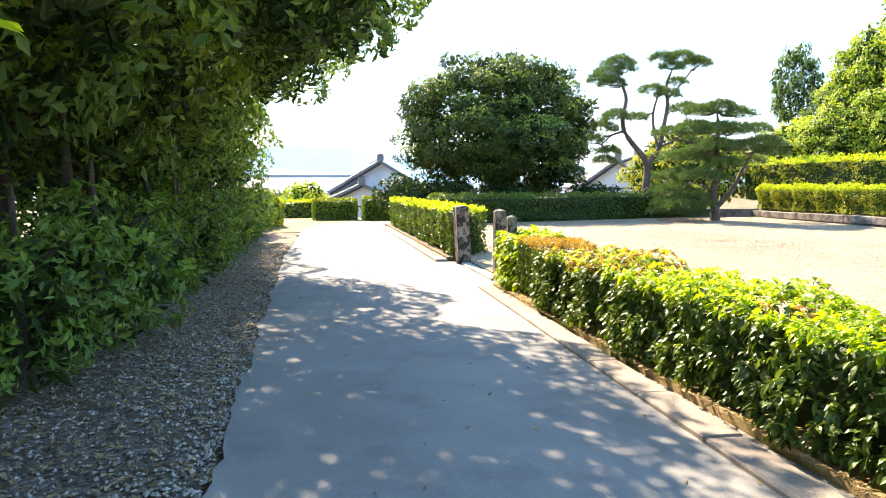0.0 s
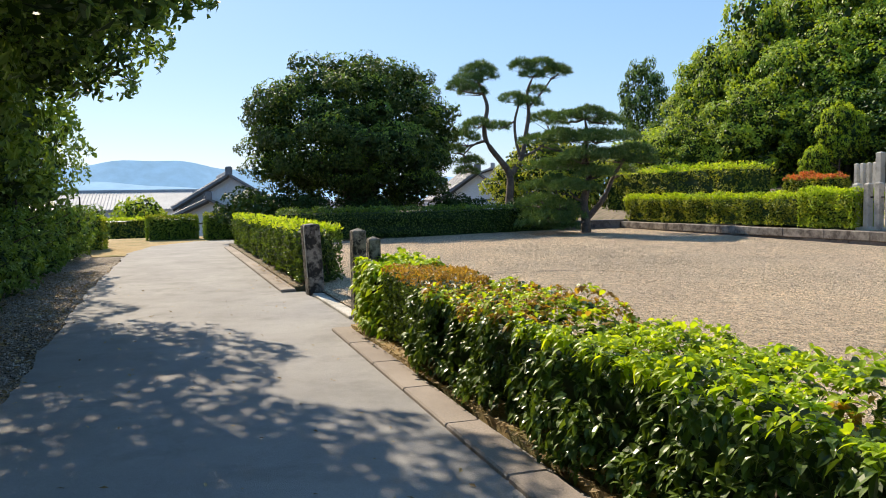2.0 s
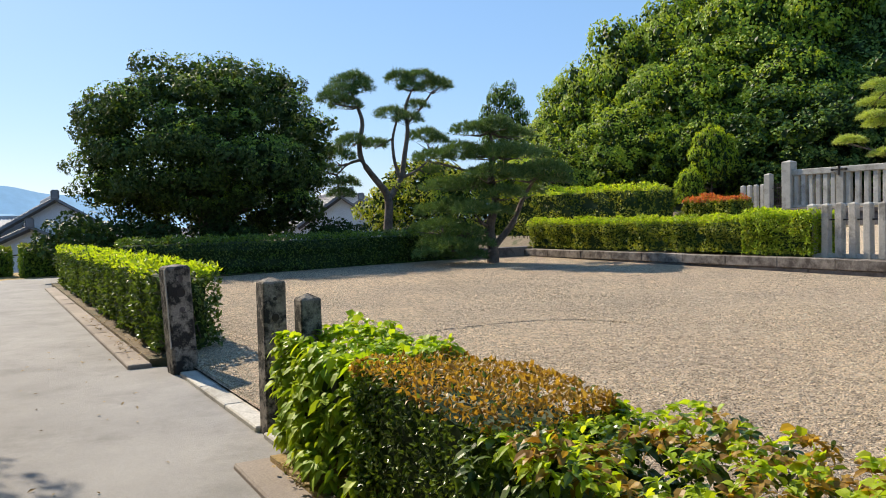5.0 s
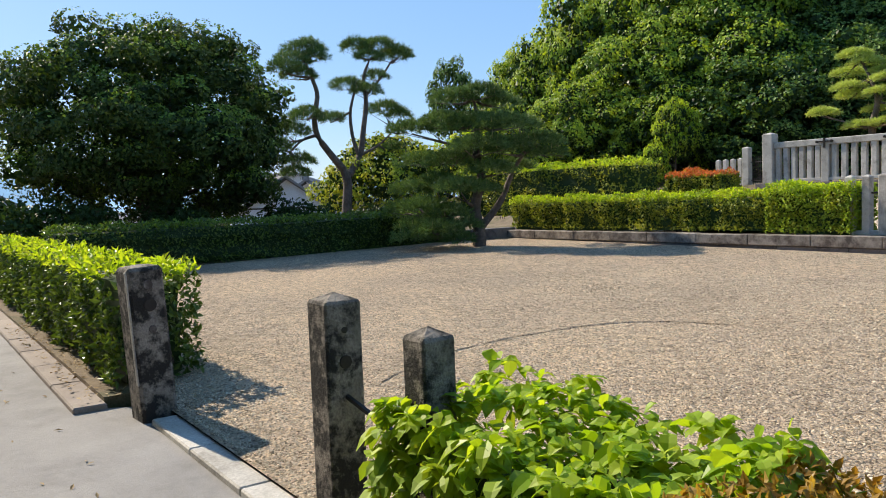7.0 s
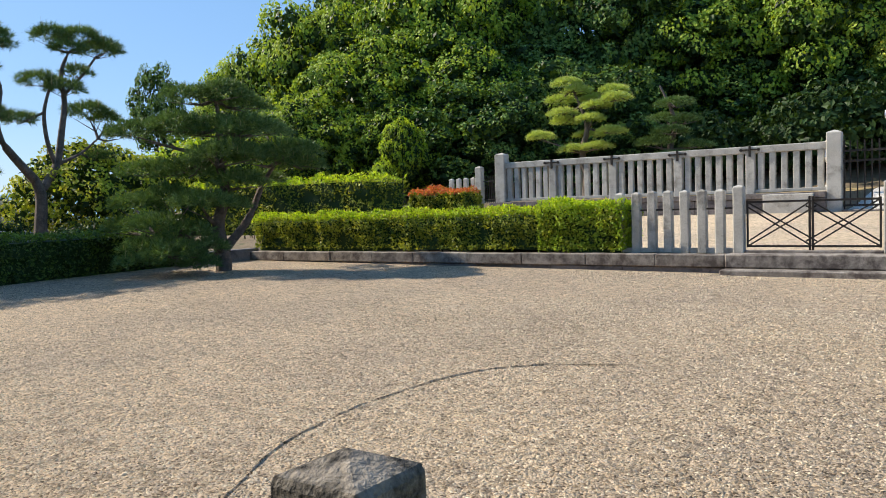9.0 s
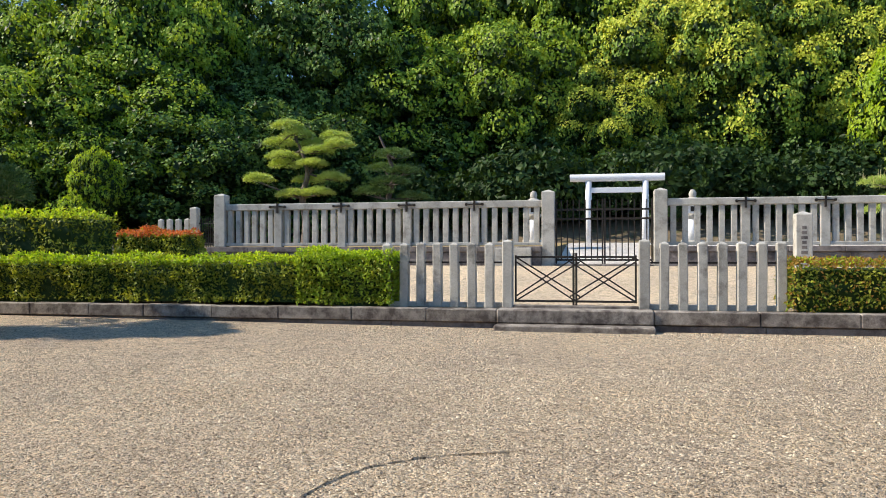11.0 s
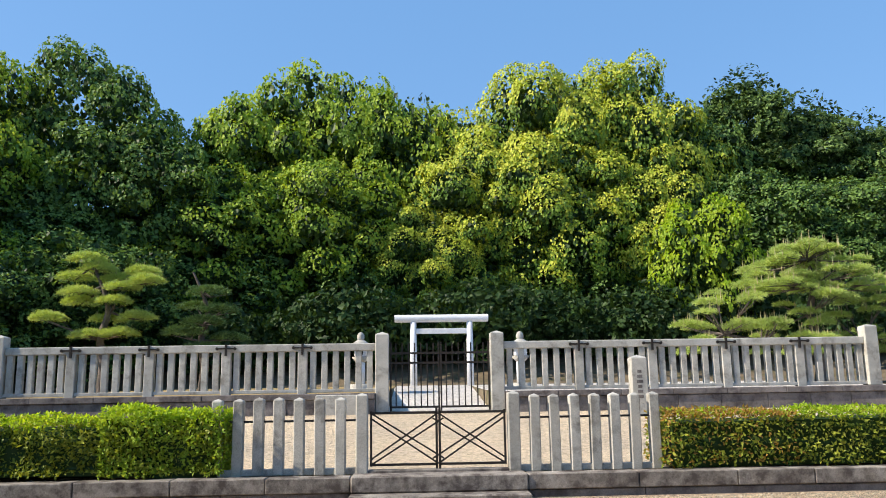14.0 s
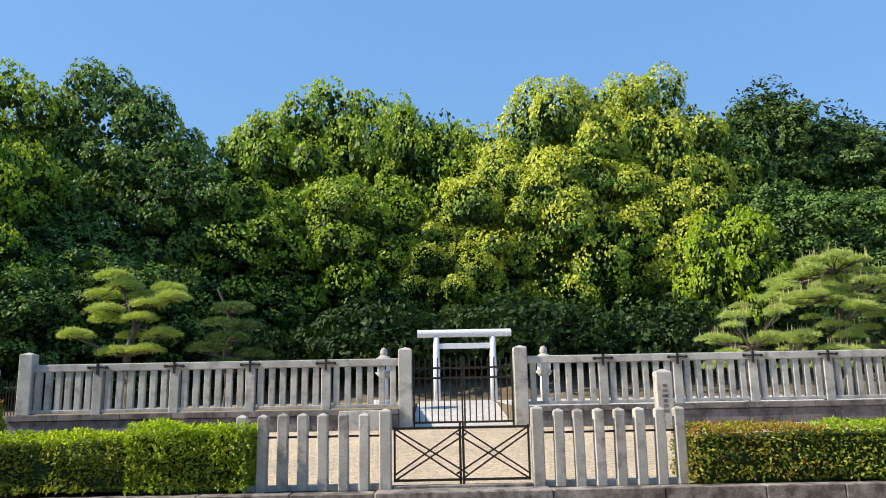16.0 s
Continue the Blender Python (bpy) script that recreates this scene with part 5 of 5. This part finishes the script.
def gable_house(x, y, z, w, d, eave, ridge, turn, label, roof=M_TILE, wall=M_PLASTER, windows=()):
    """Ridge along local y; gable faces +x after turning by -90 degrees. Local gable wall at y = -d / 2."""
    t = thing("house", pose(x, y, z, 0, 0, turn), label, "house", "houses below the path")
    bm = bmesh.new()
    prof = [(-w / 2, 0), (w / 2, 0), (w / 2, eave), (0, ridge), (-w / 2, eave)]
    a = [bm.verts.new((p[0], -d / 2, p[1])) for p in prof]
    b = [bm.verts.new((p[0], d / 2, p[1])) for p in prof]
    bm.faces.new(a)
    bm.faces.new(b[::-1])
    for i in range(5):
        j = (i + 1) % 5
        bm.faces.new((a[j], a[i], b[i], b[j]))
    bmesh.ops.recalc_face_normals(bm, faces=bm.faces[:])
    part("wall", bm, wall, t)
    slope = math.hypot(w / 2, ridge - eave)
    ang = math.degrees(math.atan2(ridge - eave, w / 2))
    for s in (-1, 1):
        L = slope + 0.7
        bm = box(-L, 0.0, -d / 2 - 0.5, d / 2 + 0.5, 0.02, 0.16)
        m = pose(0, 0, ridge, 0, -ang, 0) if s < 0 else pose(0, 0, ridge, 0, 0, 180) @ pose(0, 0, 0, 0, -ang, 0)
        rf = part("roof", bm, roof, t, at=m)
        bm = bmesh.new()
        for k in range(int(d / 0.32) + 3):
            yy = -d / 2 - 0.45 + k * 0.32
            if yy < d / 2 + 0.5:
                box(-L, -0.05, yy - 0.06, yy + 0.06, 0.16, 0.23, bm=bm)
        put("tile_rib", bm_mesh("tile_rib", bm, roof), rf)
        part("verge_board", box(-L, 0, -d / 2 - 0.54, -d / 2 - 0.42, -0.16, 0.03), M_TIMBER, t, at=m)
    part("ridge_cap", box(-0.2, 0.2, -d / 2 - 0.6, d / 2 + 0.6, ridge + 0.1, ridge + 0.42, 0.06), roof, t)
    part("ridge_end", box(-0.28, 0.28, -d / 2 - 0.68, -d / 2 - 0.58, ridge + 0.05, ridge + 0.75, 0.1), roof, t)
    part("beam", box(-w / 2, w / 2, -d / 2 - 0.04, -d / 2 + 0.02, eave - 0.35, eave - 0.25), M_TIMBER, t)
    for wx, wz, ww, wh in windows:
        win = part("window", box(wx - ww / 2, wx + ww / 2, -d / 2 - 0.05, -d / 2 + 0.02, wz, wz + wh), M_GLASSDARK, t)
        part("frame", box(wx - ww / 2 - 0.06, wx + ww / 2 + 0.06, -d / 2 - 0.08, -d / 2 - 0.045, wz - 0.08, wz - 0.02), M_TIMBER, win)
    return t


gable_house(-62, -9.75, -5.2, 7.6, 12, 6.2, 8.5, 90, "white plastered house with a grey tiled gable roof")
gable_house(-54, -11.6, -4.6, 6.0, 4, 4.5, 5.9, 90, "low white gable with dark timber posts and tiled roof")
gable_house(-78, -24, -5.0, 14, 30, 5.6, 7.2, 0, "long low building with a pale metal roof", roof=M_SHEETROOF)
gable_house(-70, -33, -5.0, 9, 16, 5.0, 7.0, 10, "grey tiled house below the path")
gable_house(-51, 9.2, -3.4, 5.2, 7, 4.7, 6.5, 80, "pale house with a grey tiled roof behind the garden", wall=M_PLASTER, windows=((-0.6, 3.0, 1.8, 1.0),))
gable_house(-62, 17.5, -3.5, 7, 9, 4.4, 6.6, 60, "house with a steep grey tiled roof far off", windows=((0, 3.0, 2.0, 1.2),))
gable_house(-86, 26, -3.5, 12, 12, 6.2, 8.2, 70, "house with a pale tiled roof far off", roof=M_SHEETROOF)
rh = random.Random(3)
for i in range(34):
    x, y = -130 - rh.uniform(0, 420), rh.uniform(-160, 160)
    w, d, h = rh.uniform(9, 26), rh.uniform(8, 14), rh.uniform(5, 9)
    gable_house(x, y, -6.5, w, d, h * 0.6, h, rh.choice((0, 90, 20, 70)), "distant town house roof", roof=rh.choice((M_TILE, M_SHEETROOF, M_TILE)))

# distance haze is painted on the hills: bluish base and a faint glow
M_HAZE = surface("far_hills_painted_haze", (0.13, 0.24, 0.34), (0.17, 0.29, 0.38), 0.02, 0.004, 1.0, 0.0, 1.0)
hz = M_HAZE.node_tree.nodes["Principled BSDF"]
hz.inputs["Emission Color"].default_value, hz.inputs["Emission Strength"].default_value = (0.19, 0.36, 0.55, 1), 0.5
hx = np.linspace(-2600, 2600, 160)
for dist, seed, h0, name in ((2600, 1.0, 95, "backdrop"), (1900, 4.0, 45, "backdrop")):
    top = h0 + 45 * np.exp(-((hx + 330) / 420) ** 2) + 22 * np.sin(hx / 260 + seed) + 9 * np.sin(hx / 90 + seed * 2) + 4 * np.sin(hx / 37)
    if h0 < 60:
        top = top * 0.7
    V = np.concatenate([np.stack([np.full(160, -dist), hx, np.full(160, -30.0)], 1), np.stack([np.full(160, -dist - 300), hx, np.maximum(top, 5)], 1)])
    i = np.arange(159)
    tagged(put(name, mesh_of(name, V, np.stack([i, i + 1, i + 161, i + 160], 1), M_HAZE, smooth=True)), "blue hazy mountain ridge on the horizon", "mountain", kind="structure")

# ---------------------------------------------------------------- loose stones and litter


def pebble_field(name, n, x0, x1, y0, y1, z, size, material, label, seed, category="gravel"):
    rng = np.random.default_rng(seed)
    P = np.stack([rng.uniform(x0, x1, n), y0 + (y1 - y0) * rng.uniform(0, 1, n) ** 1.6, np.full(n, z)], 1)
    if category == "gravel" and z > -0.1:
        P[:, 0] = x0 + (x1 - x0) * np.clip(0.5 + rng.normal(size=n) * 0.22, 0, 1)
        P[:, 2] = court_height(P[:, 0], P[:, 1])
    s = size * rng.uniform(0.5, 1.4, (n, 1))
    o = np.array([[1, 0, 0], [0, 1, 0], [-1, 0, 0], [0, -1, 0], [0, 0, 1], [0, 0, -1]], float)
    R = rng.normal(size=(n, 6, 3)) * 0.18
    V = (P[:, None] + (o[None] + R) * s[:, :, None] * np.array([1.2, 0.9, 0.6])).reshape(-1, 3)
    f = np.array([[0, 1, 4], [1, 2, 4], [2, 3, 4], [3, 0, 4], [1, 0, 5], [2, 1, 5], [3, 2, 5], [0, 3, 5]])
    F = (np.arange(n)[:, None, None] * 6 + f[None]).reshape(-1, 3)
    return tagged(put(name, mesh_of(name, V, F, material)), label, category, kind="stuff")


M_STONES = leaf_material("loose_stones", (0.22, 0.17, 0.11), (0.80, 0.68, 0.51), 0.9, 0.0, 1.0)
M_VSTONES = leaf_material("verge_stones", (0.17, 0.145, 0.12), (0.52, 0.475, 0.42), 0.9, 0.0, 1.0)
pebble_field("loose_gravel", 60000, -9.5, 6.5, -12.38, -4.0, 0.0, 0.0088, M_STONES, "loose pale gravel stones over the forecourt", 171)
pebble_field("loose_gravel", 16000, -10, 10, -0.4, -7.5, 0.0, 0.011, M_STONES, "loose pale gravel stones before the kerb", 173)
pebble_field("verge_gravel_stones", 9000, -6, 12.5, -15.78, -17.3, -0.24, 0.017, M_VSTONES, "loose grey stones over the shaded verge", 172)


def litter(name, n, x0, x1, y0, y1, z, size, label, seed):
    rng = np.random.default_rng(seed)
    P = np.stack([rng.uniform(x0, x1, n), rng.uniform(y0, y1, n), np.full(n, z)], 1)
    V, F = flat_leaves(P, np.tile([0, 0, 1.0], (n, 1)), size, 0.45, rng, 0.25)
    return tagged(put(name, mesh_of(name, V, F, M_LITTER)), label, "fallen leaves", kind="stuff")


litter("fallen_leaves", 8500, -8, 13, -18.4, -15.7, -0.228, 0.06, "dead brown leaves over the verge", 181)
litter("fallen_leaves", 170, -4, 12, -15.5, -13.0, -0.212, 0.045, "a few dead leaves on the asphalt", 182)
litter("fallen_leaves", 2400, 2.3, 12, -12.80, -12.45, -0.14, 0.045, "dead leaves under the hedge", 183)
litter("fallen_leaves", 320, -7, -1.9, -12.92, -12.5, -0.13, 0.045, "dead leaves along the curb", 184)

# a shallow line scored into the gravel
line = [(-0.60, -11.1), (-0.93, -10.46), (-1.08, -9.9), (-1.13, -9.45), (-1.10, -8.7), (-0.95, -8.2), (-0.6, -7.85), (-0.1, -7.65)]
lt = np.linspace(0, 7, 60)
lx, ly = (np.interp(lt, range(8), [p[k] for p in line]) for k in (0, 1))
for _ in range(6):
    lx[1:-1], ly[1:-1] = (lx[:-2] + 2 * lx[1:-1] + lx[2:]) / 4, (ly[:-2] + 2 * ly[1:-1] + ly[2:]) / 4
lx += np.random.default_rng(6).normal(size=60) * 0.004
lz = court_height(lx, ly)
peak = 0.010 + np.random.default_rng(7).normal(size=60) * 0.003
furrow_v = np.concatenate([np.stack([lx - 0.035, ly, lz - 0.002], 1), np.stack([lx, ly, lz + peak], 1), np.stack([lx + 0.015, ly, lz - 0.002], 1)])
fi = np.arange(59)
furrow_f = np.concatenate([np.stack([fi, fi + 1, fi + 61, fi + 60], 1), np.stack([fi + 60, fi + 61, fi + 121, fi + 120], 1)])
tagged(put("gravel_ridge", mesh_of("gravel_ridge", furrow_v, furrow_f, M_GRAVEL)), "curved ridge scored in the gravel", "gravel", kind="structure")
